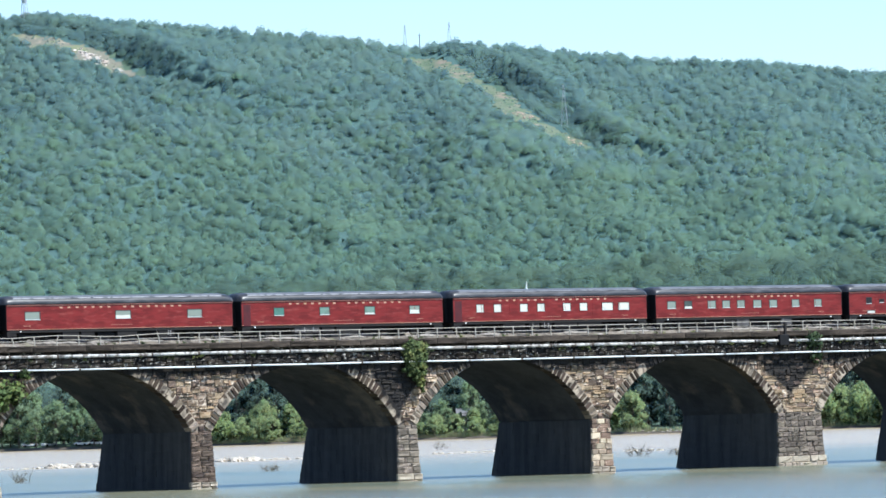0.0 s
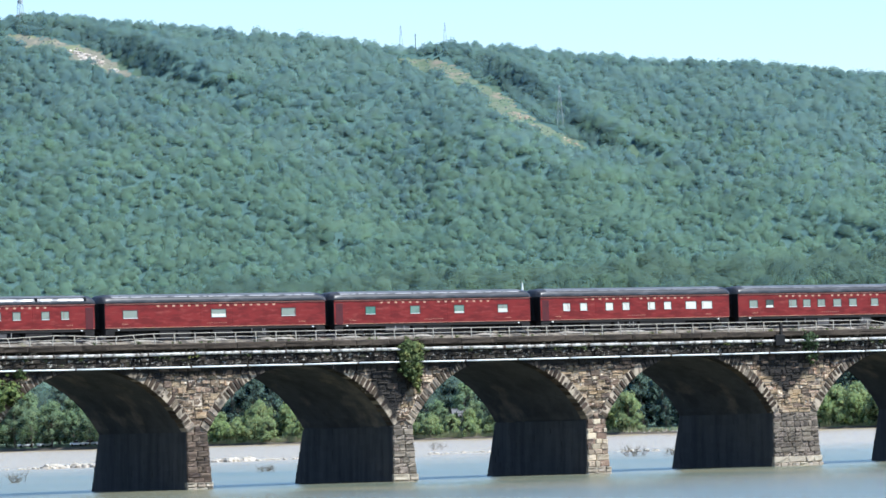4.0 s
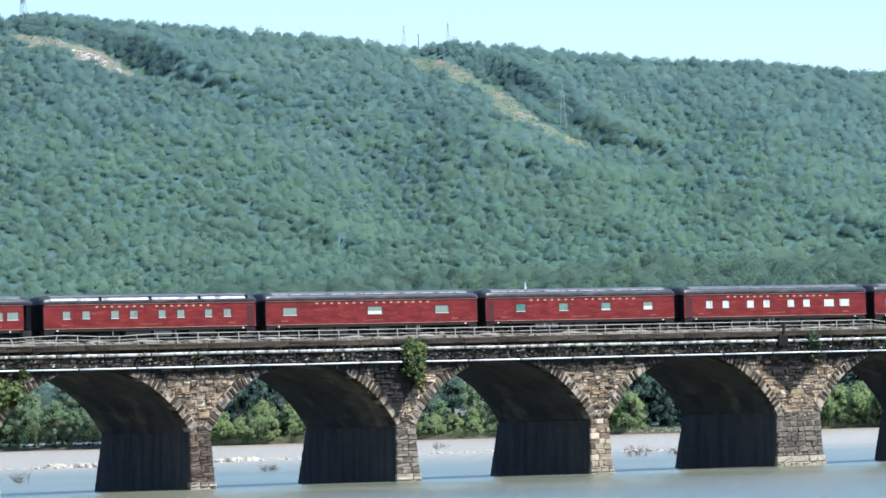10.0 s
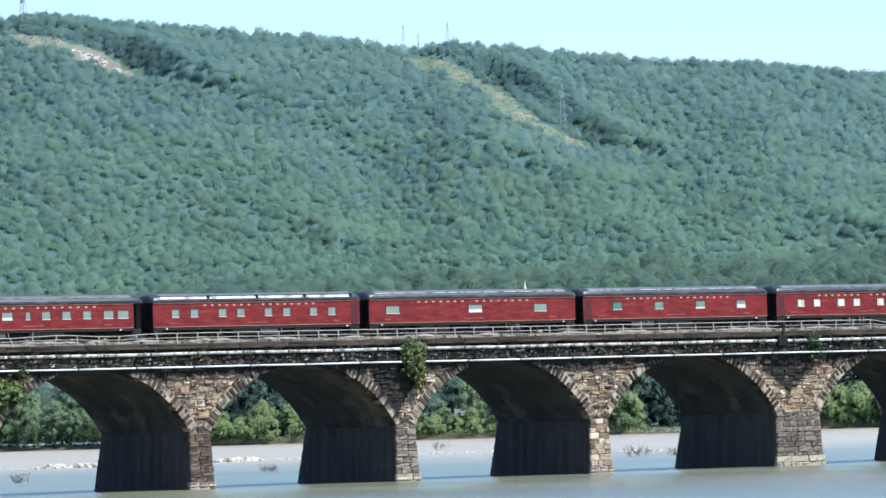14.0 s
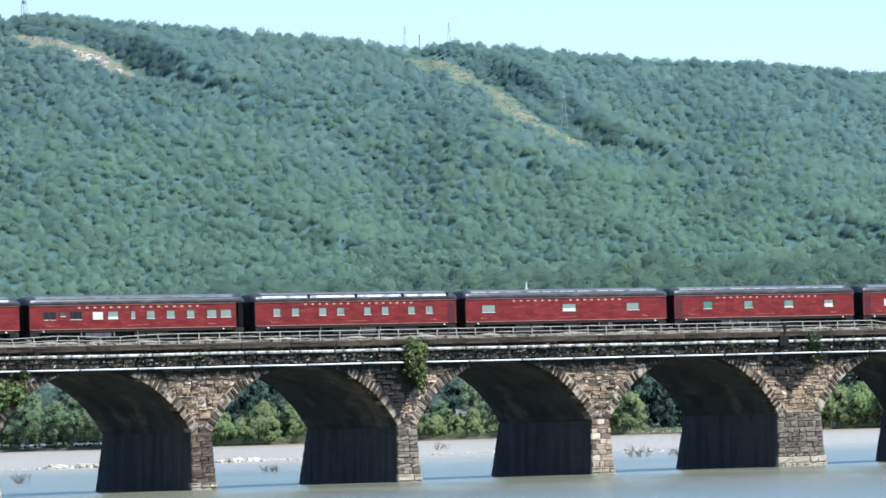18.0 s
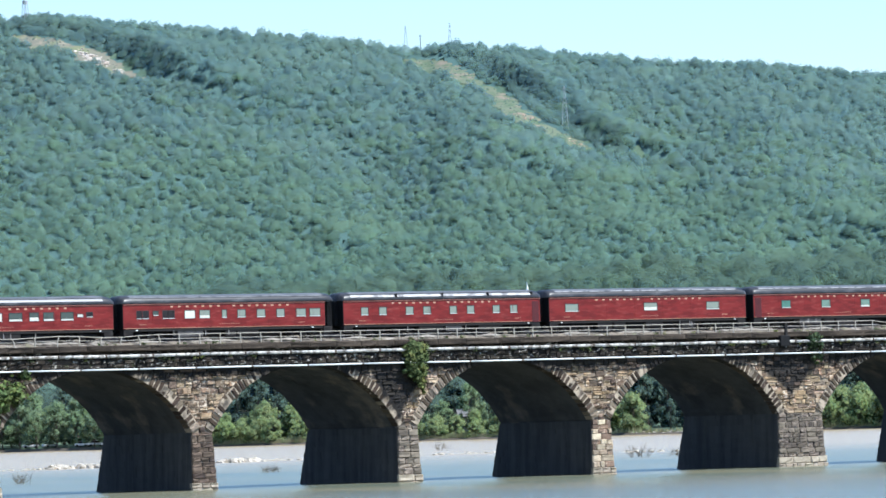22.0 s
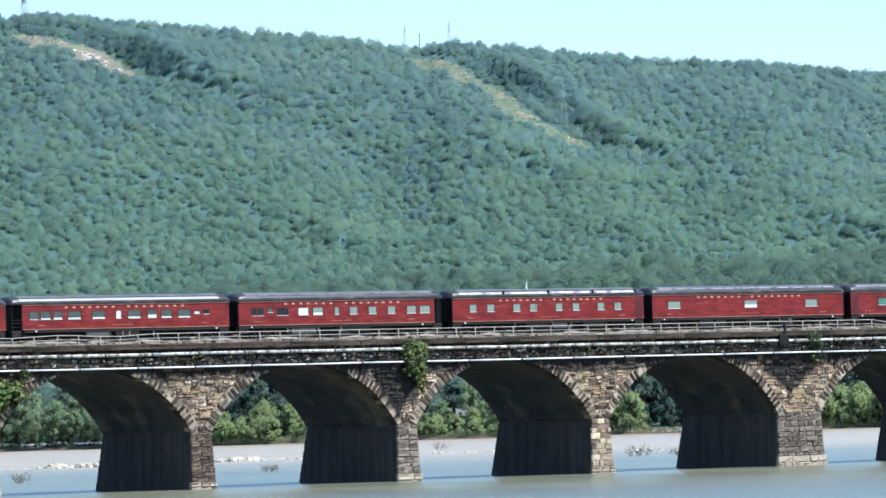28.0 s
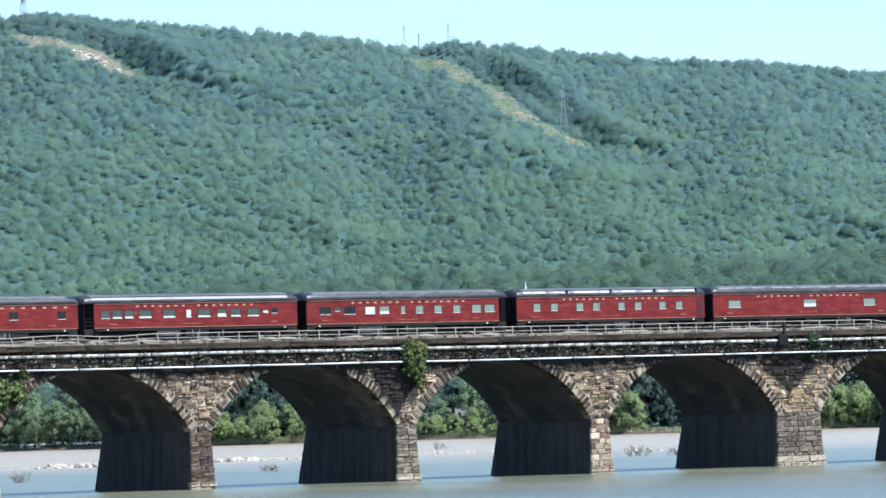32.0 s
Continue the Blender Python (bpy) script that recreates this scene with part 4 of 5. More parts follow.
def pick(name, kinds, parent, x, y, z, sx, sz, flip=False):
    """One stone of a wall: an object on a shared mesh, fitted to its bed."""
    ob = new(name, kinds[rng.integers(len(kinds))])
    ob.parent = parent
    ob.location, ob.scale = (x, y, z), (sx, rng.uniform(0.8, 1.35), sz)
    return ob


def lay(parent, name, kinds, x0, x1, z0, z1, y, wide, joint=0.03, rough=0.03, other=None):
    """One course of stones between x0 and x1."""
    n = max(1, round((x1 - x0) / (wide * rng.uniform(0.8, 1.25))))
    cuts = np.concatenate([[0], np.cumsum(rng.uniform(0.5, 1.7, n))])
    cuts = x0 + (x1 - x0) * cuts / cuts[-1]
    for a, b in zip(cuts, cuts[1:]):
        dirty = other and rng.uniform() < 0.10
        cut = rng.uniform(0.35, 0.65) if other and z1 - z0 > 0.42 and rng.uniform() < 0.28 else 1
        for lo, hi in ((0, cut), (cut, 1)) if cut < 1 else ((0, 1),):
            pick(name, other if dirty else kinds, parent, a + joint / 2, y + rng.uniform(-rough, rough), z0 + (z1 - z0) * lo + joint / 2 + rng.uniform(-rough, rough) * 0.4,
                 b - a - joint, (z1 - z0) * (hi - lo) - joint)


def two_faced(ob, in_shade):
    """Gives the shaded faces of a core, told by their number, the vaults' stone with the shade painted in."""
    ob.data.materials.append(M["vault_shade"])
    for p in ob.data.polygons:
        p.material_index = 1 if in_shade(p.index) else 0
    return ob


def bridge():
    br = empty("bridge", pose(0, 0, 0))
    tagged(br, "long weathered stone arch railway bridge across a wide river", "bridge")
    stones = [rough_block(k).mesh("stone", M["stone"]) for k in range(8)]
    pale = [rough_block(20 + k).mesh("stone", M["pale_stone"]) for k in range(4)]
    faces = {5: [rough_block(60 + k).mesh("stone", M["stone_brown"]) for k in range(5)], 6: [rough_block(70 + k).mesh("stone", M["stone_white"]) for k in range(5)],
             7: [rough_block(75 + k).mesh("stone", M["stone_mixed"]) for k in range(5)], 8: [rough_block(80 + k).mesh("stone", M["stone_grey"]) for k in range(5)]}
    cream = [rough_block(110 + k).mesh("stone", M["cream_stone"]) for k in range(9)]
    cornice = [rough_block(40 + k, 0.5).mesh("stone", M["cornice"]) for k in range(6)]

    # cores: arch barrels, spandrels and piers
    for i in range(len(PIERS) - 1):
        x0, x1, cx, cz, r = bay(i)
        g = Geo()
        a0 = math.atan2(SPRING - cz, x1 - cx)
        arc = [math.pi - a0 - (math.pi - 2 * a0) * k / 40 for k in range(41)]
        pts = [(cx + r * math.cos(a), cz + r * math.sin(a)) for a in arc]
        left, right = PIERS[i][0] + PIERS[i][1] / 2, PIERS[i + 1][0] + PIERS[i + 1][1] / 2
        pts = [(left, SPRING)] + pts + [(right, SPRING)]
        v, f = [], []
        for x, z in pts:
            v += [(x, FACE + 0.06, z), (x, BACK, z), (x, FACE + 0.06, 12.9), (x, BACK, 12.9)]
        for k in range(len(pts) - 1):
            p, q = 4 * k, 4 * k + 4
            f += [(p, q, q + 2, p + 2), (p + 1, p + 3, q + 3, q + 1), (p, p + 1, q + 1, q), (p + 2, q + 2, q + 3, p + 3)]
        g.add(v, f)
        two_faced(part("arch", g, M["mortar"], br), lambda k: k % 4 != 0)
    for i, (x, w) in enumerate(PIERS):
        b = BATTER * SPRING
        g = Geo()
        lo, hi = [(x + .06, .05), (x + w - .06, .05), (x + w - .06, TOE + .62), (x + .06, TOE + .62)], [(x + b + .06, b + .05), (x + w - b - .06, b + .05), (x + w - b - .06, BACK), (x + b + .06, BACK)]
        g.add([(p, q, -2.5) for p, q in lo] + [(p, q, SPRING) for p, q in hi], [(0, 1, 5, 4), (1, 2, 6, 5), (2, 3, 7, 6), (3, 0, 4, 7), (4, 5, 6, 7)])
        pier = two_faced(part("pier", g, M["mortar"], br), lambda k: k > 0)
        if i not in DETAIL:
            continue
        # front stones, course by course
        z, n = -0.3, 0
        while z < SPRING - 0.2:
            h = min(rng.uniform(0.36, 0.66), SPRING - z)
            s = BATTER * max(0, z)
            base = z < 0.55
            o = 0.10 if base else 0
            lay(pier, "stone", pale if base else faces.get(i, stones), x + s - o, x + w - s + o, z, z + h, s - o, 1.2 if n % 2 else 0.85, 0.018, 0.06)
            z, n = z + h, n + 1
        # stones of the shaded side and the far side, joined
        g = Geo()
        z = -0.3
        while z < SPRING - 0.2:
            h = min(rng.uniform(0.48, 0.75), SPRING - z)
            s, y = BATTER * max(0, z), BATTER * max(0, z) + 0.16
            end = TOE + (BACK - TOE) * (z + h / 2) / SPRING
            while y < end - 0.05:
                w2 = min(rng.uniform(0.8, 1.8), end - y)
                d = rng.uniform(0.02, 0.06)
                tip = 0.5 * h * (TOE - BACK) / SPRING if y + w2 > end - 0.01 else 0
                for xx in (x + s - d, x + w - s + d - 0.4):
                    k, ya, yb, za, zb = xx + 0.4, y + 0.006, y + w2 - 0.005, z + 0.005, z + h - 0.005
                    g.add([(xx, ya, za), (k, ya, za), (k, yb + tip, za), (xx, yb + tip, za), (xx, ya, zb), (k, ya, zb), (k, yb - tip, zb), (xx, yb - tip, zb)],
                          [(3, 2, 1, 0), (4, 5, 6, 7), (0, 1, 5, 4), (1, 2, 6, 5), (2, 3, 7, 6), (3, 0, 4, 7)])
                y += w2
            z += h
        part("side_masonry", g, M["side_shade_stone"], pier, "streaked stonework, darkened as in shade", kind="stuff")

    # barrels: courses of stones along the vault, joined
    for i in DETAIL:
        x0, x1, cx, cz, r = bay(i)
        a0 = math.atan2(SPRING - cz, x1 - cx)
        n = 50
        step = (math.pi - 2 * a0) / n
        g = Geo()
        for k in range(n):
            a, y = a0 + step * k, 1.1
            while y < BACK - 0.1:
                w2 = min(rng.uniform(0.8, 1.7), BACK - y)
                d = rng.uniform(0.025, 0.055)
                vs = []
                for yy in (y + 0.006, y + w2 - 0.006):
                    for rr, aa in ((r - d, a + 0.0004), (r - d, a + step - 0.0004), (r + 0.25, a + step - 0.0004), (r + 0.25, a + 0.0004)):
                        vs.append((cx + rr * math.cos(aa), yy, cz + rr * math.sin(aa)))
                g.add(vs, [(0, 1, 5, 4), (0, 4, 7, 3), (1, 2, 6, 5), (0, 3, 2, 1), (4, 5, 6, 7)])
                y += w2
        part("vault", g, M["vault_shade"], br, "stone vault darkened as in deep shade, with brownish patches", kind="stuff")
        # the ring of wedge stones on the near face
        bed, turns = Geo(), [a0 + (math.pi - 2 * a0) * k / 40 for k in range(41)]
        edge = [(cx + rad * math.cos(w), y, cz + rad * math.sin(w)) for w in turns for y, rad in ((FACE + .3, r + .02), (FACE - .115, r + .02), (FACE - .115, r + RING - .03), (FACE + .3, r + RING - .03))]
        bed.add(edge, [(4 * k + j, 4 * k + j + 1, 4 * k + j + 5, 4 * k + j + 4) for k in range(40) for j in range(3)])
        ring = part("arch_ring", bed, M["joint"], br)
        n = 50
        step = (math.pi - 2 * a0) / n
        shapes = []
        for q in range(8):
            rr = np.random.default_rng(300 + q)
            g = Geo()
            h = step / 2 - 0.0036
            vs = []
            for y, c in ((1.15, 0), (0.10, 0), (0.0, 0.085)):
                for rad, s in ((r - 0.03 + c, -1), (r - 0.03 + c, 1), (r + RING * (1, 0.9, 1.06, 0.95)[q % 4] - c, 1), (r + RING * (1, 0.9, 1.06, 0.95)[q % 4] - c, -1)):
                    vs.append(((rad + rr.uniform(-.012, .012)) * math.sin(s * (h - c / r * 0.8)), y + (rr.uniform(-.06, .04) if c else 0), rad * math.cos(s * (h - c / r * 0.8))))
            fs = [(p, (p + 1) % 4, 4 + (p + 1) % 4, 4 + p) for p in range(4)] + [(4 + p, 4 + (p + 1) % 4, 8 + (p + 1) % 4, 8 + p) for p in range(4)] + [(8, 9, 10, 11)]
            shapes.append(g.add(vs, fs).mesh("voussoir", M[("voussoir", "voussoir_pale")[q // 4]]))
        for k in range(n):
            high = cz + (r + 0.5) * math.sin(a0 + step * (k + .5))
            sort = 1 if rng.uniform() < 0.17 else 0
            ob = new("voussoir", shapes[4 * sort + rng.integers(4)])
            ob.parent = ring
            ob.matrix_basis = pose(cx, FACE - 0.13 + rng.uniform(-.09, .04), cz, 0, 90 - math.degrees(a0 + step * (k + .5)), 0)

    # spandrels
    for i in list(DETAIL)[1:] + [DETAIL[-1] + 1]:
        _, _, cl, zl, rl = bay(i - 1)
        _, _, cr, zr, rr = bay(i)
        wall = part("spandrel_wall", Geo().box(PIERS[i][0] + .5, PIERS[i][0] + PIERS[i][1] - .5, FACE + .3, FACE + .6, SPRING, 11.5), M["mortar"], br)
        z = SPRING
        while z < 11.3:
            h = min(rng.uniform(0.34, 0.72), 11.42 - z)
            m = z + h / 2
            el, er = rl + RING - 0.12, rr + RING - 0.12
            a = cl + math.sqrt(max(0, el * el - (m - zl) ** 2)) if m - zl < el else cl
            b = cr - math.sqrt(max(0, er * er - (m - zr) ** 2)) if m - zr < er else cr
            if b - a > 0.25:
                lay(wall, "stone", stones + cream[:9 if i == 8 else 5], a, b, z, z + h, FACE, rng.uniform(0.6, 1.2), 0.022, 0.09, faces[5])
            z += h
    return br, cornice, stones


def deck(br, cornice):
    x0, x1 = PIERS[0][0], PIERS[-1][0]
    s0, s1 = -47.0, 147.0                          # the stretch with single stones
    wall = part("parapet_wall", Geo().box(x0, x1, FACE + 0.02, BACK, 11.42, 13.15).box(x0, x1, FACE - 0.46, FACE + 0.1, 11.62, 12.45), M["cornice"], br, "dark stained stone wall under the deck")
    for z, low, high in ((11.66, 0.25, 0.44), (12.06, 0.22, 0.46)):
        x = -27.0
        while x < 92:                              # projecting string course of rubble
            w = rng.uniform(0.35, 1.25)
            pick("stone", cornice, wall, x, FACE - 0.58 + rng.uniform(-.16, .14), z + rng.uniform(-.06, .06), w - rng.uniform(0, 0.10), rng.uniform(low, high))
            x += w
    slabs = [rough_block(90 + k, 0.5).mesh("stone", M["curb"]) for k in range(5)]
    curb = part("deck_fill", Geo().box(x0, x1, 0.5, BACK - 0.3, 13.15, 13.62), M["ballast"], br)
    x = x0
    while x < x1:                                  # deck edge in long slabs
        w = 5.95
        part("edge_slab", Geo().box(x, x + w - 0.03, -0.40 + rng.uniform(-.03, .03), 0.6, 13.16, 13.70 + rng.uniform(-.02, .02), 0.03), M["curb"], br)
        part("edge_slab", Geo().box(x, x + w - 0.03, BACK - .4, BACK + .3, 13.16, 13.70, 0.03), M["curb"], br)
        x += w
    x = -27.0
    while x < 92:                                  # rubble facing of the deck's edge
        w = rng.uniform(1.4, 4.2)
        pick("stone", slabs, curb, x, -0.46 + rng.uniform(-.02, .02), 13.14 + rng.uniform(-.03, .02), w - rng.uniform(0, 0.03), rng.uniform(0.46, 0.56))
        x += w
    # ballast shoulder: a bumpy strip
    xs, ys = np.arange(x0, x1, 0.5), np.linspace(0.55, 15.9, 20)
    X, Y = np.meshgrid(xs, ys)
    Z = 13.78 + 0.10 * rng.uniform(-1, 1, X.shape) + (np.abs(Y - 2.7) < 1.5) * (0.17 + 0.12 * np.convolve(rng.uniform(-1, 1, X.shape[1] + 6), np.ones(7) / 3.5, "valid")[None]) * rng.uniform(0.75, 1.1, X.shape)
    Z += (np.abs(Y - 12.5) < 2.2) * (0.8 + 0.1 * rng.uniform(-1, 1, X.shape))
    Z[0], Z[1] = 13.70 + (Z[0] - 13.78) * 0.3, 14.02 + (Z[1] - 14.0) * 0.4
    a, b = X.shape
    i = (np.arange(a - 1)[:, None] * b + np.arange(b - 1)[None]).ravel()
    me = array_mesh("ballast", np.stack([X, Y, Z], -1).reshape(-1, 3), np.stack([i, i + 1, i + b + 1, i + b], 1), M["ballast"])
    part("ballast", me, None, br, "pale weedy track ballast", kind="stuff")
    for k, (hx, hw) in enumerate(((-22, 1.4), (-14, 3.6), (-8.5, 1.2), (-3, 1.6), (4.3, 3.0), (12, 2.6), (20.5, 1.2), (29, 2.2), (37, 1.5), (47.5, 1.8), (55, 2.2), (69.3, 4.0), (79, 1.6))):
        r = np.random.default_rng(500 + k)         # pale heaps of fresh stone beside the track
        A, B = np.meshgrid(np.linspace(-1, 1, 25), np.linspace(-1, 1, 9))
        hz = np.clip(1 - A ** 2, 0, 1) ** 0.5 * np.clip(1 - B ** 2, 0, 1) * (0.19 + 0.05 * np.sin(A * hw * 3 + k)) + r.uniform(-.025, .025, A.shape)
        j = (np.arange(8)[:, None] * 25 + np.arange(24)[None]).ravel()
        me = array_mesh("mound", np.stack([hx + A * hw, 2.2 + B * 1.2 + r.uniform(-.05, .05, A.shape), 13.93 + hz], -1).reshape(-1, 3), np.stack([j, j + 1, j + 26, j + 25], 1), M["heap"])
        part("mound", me, None, br, "pale heap of fresh ballast stone", kind="stuff")
    ties = Geo()
    x = x0
    while x < x1:
        ties.box(x, x + 0.23, 6.2, 8.8, 13.80, 13.98)
        x += 0.55
    part("ties", ties, M["wood"], br, kind="stuff")
    for y in (TRACK - 0.7175, TRACK + 0.7175):
        part("rail", Geo().box(x0, x1, y - .035, y + .035, 14.10, 14.15).box(x0, x1, y - .01, y + .01, 14.0, 14.10).box(x0, x1, y - .07, y + .07, 13.98, 14.0), M["rust"], br)


def pipes(br):
    """Two lines of pipe hung along the wall."""
    x0, x1 = -72.0, 150.0
    x, last = x0, 12.71
    while x < x1:
        w = 5.2
        z = 12.71 + rng.uniform(-.025, .025)
        part("upper_pipe", Geo().rod((x, -0.50, last), (x + w, -0.50, z), 0.150, n=12), M["pipe"], br, "peeling white pipe", smooth=True)
        part("pipe_collar", Geo().rod((x - 0.09, -0.50, last), (x + 0.09, -0.50, last), 0.19, n=10).box(x - .04, x + .04, -.5, .35, last - .04, last + .04), M["collar"], br)
        last, x = z, x + w
    x, last = x0 + 2, 11.47
    while x < x1:
        w = 6.4
        z = 11.47 + rng.uniform(-.02, .02)
        part("lower_pipe", Geo().rod((x, -0.50, last), (x + w, -0.50, z), 0.082, n=10), M["pipe_clean"], br, "clean white pipe", smooth=True)
        part("pipe_collar", Geo().rod((x - 0.07, -0.50, last), (x + 0.07, -0.50, last), 0.125, n=10).box(x - .03, x + .03, -.5, .35, last - .03, last + .03), M["collar"], br)
        last, x = z, x + w


def pipe_box(br):
    """A dark junction box on the upper pipe, with a post through the railing."""
    part("junction_box", Geo().box(71.5, 72.75, -0.80, 0.1, 12.20, 13.30, 0.05), M["black"], br, "dark metal junction box")
    part("box_post", Geo().box(72.3, 72.6, -0.62, -0.40, 13.25, 14.55, 0.02), M["underframe"], br)


def railing():
    """A pipe railing along the near edge; older, bent stretches at two places."""
    rl = empty("railing", pose(0, -0.22, 13.70))
    tagged(rl, "pale grey metal pipe railing along the bridge deck, bent in places", "railing")
    tops = []
    x = -62.0
    while x < 148:
        old = x < -1.5
        h = 0.94 if not old else 0.94 - 0.20 * (0.5 + 0.5 * math.sin(x * 0.55)) * (1 if x > -22 else 0.4)
        lean = rng.uniform(-.03, .03) if not old else rng.uniform(-.25, .25)
        if 86 < x < 89.5:
            h -= 0.30
        part("post", Geo().box(x - .038, x + .038, -.045, .045, 0, h * 0.5).add(
            [(x - .038, -.045, h * .5), (x + .038, -.045, h * .5), (x + .038, .045, h * .5), (x - .038, .045, h * .5),
             (x - .038 + lean, -.045, h), (x + .038 + lean, -.045, h), (x + .038 + lean, .045, h), (x - .038 + lean, .045, h)],
            [(0, 1, 5, 4), (1, 2, 6, 5), (2, 3, 7, 6), (3, 0, 4, 7), (4, 5, 6, 7)]), M["rail_paint"], rl)
        tops.append((x + lean, h))
        x += 2.31 if not old else 2.31 * rng.uniform(0.9, 1.1)
    for (a, h), (b, k) in zip(tops, tops[1:]):
        part("top_rail", Geo().rod((a, 0, h), (b, 0, k), 0.036, n=6), M["rail_paint"], rl)
        part("middle_rail", Geo().rod((a, 0, h * 0.56), (b, 0, k * 0.56), 0.030, n=6), M["rail_paint"], rl)


def vine(x, z, spread, strands, n, label, leaf="leaf_vine", size=0.115):
    """A climbing plant that hangs over the wall: a bushy top and hanging strands (place, drop, thickness), each with its stem, and single leaves."""
    t = empty("vine", pose(x, FACE - 0.3, z))
    c, rad = [], []
    for i in range(26):
        a = rng.uniform(0, 6.28)
        k = spread * math.sqrt(rng.uniform(0, 1))
        c.append((k * math.cos(a), -0.25 - 0.35 * rng.uniform(0, 1), -0.35 + 0.55 * k * math.sin(a)))
        rad.append(spread * rng.uniform(0.16, 0.34))
    for a, drop, thick in strands:
        g = Geo()
        p = Vector((a * 0.6, -0.05, 0.1))
        m = max(4, int(drop / 0.35))
        for k in range(m):
            q = Vector((a + (rng.uniform(-.16, .16)), -0.12 - rng.uniform(0, .15), -drop * (k + 1) / m))
            g.rod(p, q, 0.03, 0.02, 5)
            p = q
            c.append((q.x + rng.uniform(-.1, .1), -0.2 - rng.uniform(0, .3), q.z + rng.uniform(-.1, .2)))
            rad.append(thick * (1 - 0.45 * k / m) * rng.uniform(0.6, 1.2))
        part("stem", g, M["bark"], t)
    v, f, nor = leaf_cloud(n, np.array(c), np.array(rad), size)
    v[:, 1] = np.minimum(v[:, 1], -0.02)
    part("leaves", leaf_mesh("leaves", v, f, nor, M[leaf]), None, t, "green leaves", kind="stuff")
    return tagged(t, label, "vine")


# ---- the train ----
TRACK = 7.50                                       # the track's centre line
RAIL = 14.15
HALF = 1.50


def travelled(t):
    """Way of the coupling between the two middle cars along the bridge, in metres."""
    k = t - 16
    return (((((-1.25235517e-07 * k + 1.89144186e-06) * k + 8.71388611e-05) * k - 1.43374026e-03) * k - 3.42156064e-02) * k + 2.88939948) * k + 57.2735330


def profile(n=20):
    """Cross-section of a roof above the eaves: y, z above the rail."""
    pts = []
    for i in range(n + 1):
        a = math.pi * i / n
        pts.append((-(HALF + 0.04) * math.copysign(abs(math.cos(a)) ** 0.66, math.cos(a)), 3.52 + 0.84 * math.sin(a) ** 0.88))
    return pts


def window(body, x, w, z0, z1, mat, label, shade=0.0):
    """A framed window on the near side; shade: share of the pane that a drawn blind covers from below."""
    y = -HALF
    fr = Geo()
    e = 0.055
    fr.box(x - e, x + w + e, y - .03, y + .02, z0 - e, z0).box(x - e, x + w + e, y - .03, y + .02, z1, z1 + e)
    fr.box(x - e, x, y - .03, y + .02, z0, z1).box(x + w, x + w + e, y - .03, y + .02, z0, z1)
    win = part("window", fr, M["window_frame"], body)
    part("pane", Geo().box(x, x + w, y - .008, y + .015, z0, z1), M[mat], win, label)
    part("sill", Geo().box(x - .02, x + w + .02, y - .045, y - .03, z0 - e, z0 + .01), M["window_sill"], win, "bright metal sill")
    if shade:
        part("blind", Geo().box(x + .02, x + w - .02, y - .016, y - .008, z0 + .01, z0 + (z1 - z0) * shade), M["glass_white"], win, "pale drawn blind")


def bogie(car, x):
    """A four-wheeled truck with two axles. Returns the wheelsets."""
    g = Geo()
    for s in (-1, 1):
        g.box(x - 1.75, x + 1.75, s * 1.02 - .07, s * 1.02 + .07, 0.50, 0.74, 0.03)
        g.box(x - 0.45, x + 0.45, s * 1.02 - .10, s * 1.02 + .10, 0.28, 0.60, 0.04)
        for k in (-1.25, 1.25):
            g.box(x + k - .17, x + k + .17, s * 1.04 - .11, s * 1.04 + .11, 0.32, 0.62, 0.03)
        g.rod((x - 0.28, s * 1.10, 0.62), (x - 0.28, s * 1.10, 0.95), 0.10, n=8).rod((x + 0.28, s * 1.10, 0.62), (x + 0.28, s * 1.10, 0.95), 0.10, n=8)
    g.box(x - 0.35, x + 0.35, -1.0, 1.0, 0.62, 0.88, 0.03).box(x - 1.6, x + 1.6, -.35, .35, 0.35, 0.90, 0.03)
    part("truck_frame", g, M["underframe"], car)
    out = []
    for k in (-1.25, 1.25):
        w = Geo()
        for s in (-1, 1):
            w.rod((0, s * .68, 0), (0, s * .80, 0), 0.455, n=20).rod((0, s * .655, 0), (0, s * .68, 0), 0.485, n=20).rod((0, s * .80, 0), (0, s * .82, 0), 0.16, n=10)
            for j in range(5):
                a = j * 1.2566
                w.rod((0.29 * math.cos(a), s * .80, 0.29 * math.sin(a)), (0.29 * math.cos(a), s * .815, 0.29 * math.sin(a)), 0.05, n=6)
        w.rod((0, -.9, 0), (0, .9, 0), 0.08, n=8)
        ob = part("wheelset", w, M["underframe"], car)
        ob.location = (x + k, 0, 0.455)
        out.append((ob, x + k))
    return out


def letters(body, x0, x1, z, h, count, gap_after=None):
    """Gilt lettering as plain bars, one for each character."""
    n = count + (1 if gap_after else 0)
    step, j = (x1 - x0) / n, 0
    for k in range(n):
        if gap_after and k == gap_after:
            continue
        a = x0 + k * step + step * 0.31
        part("gilt_bar", Geo().box(a, a + step * 0.34, -HALF - .012, -HALF, z, z + h), M["gold"], body)


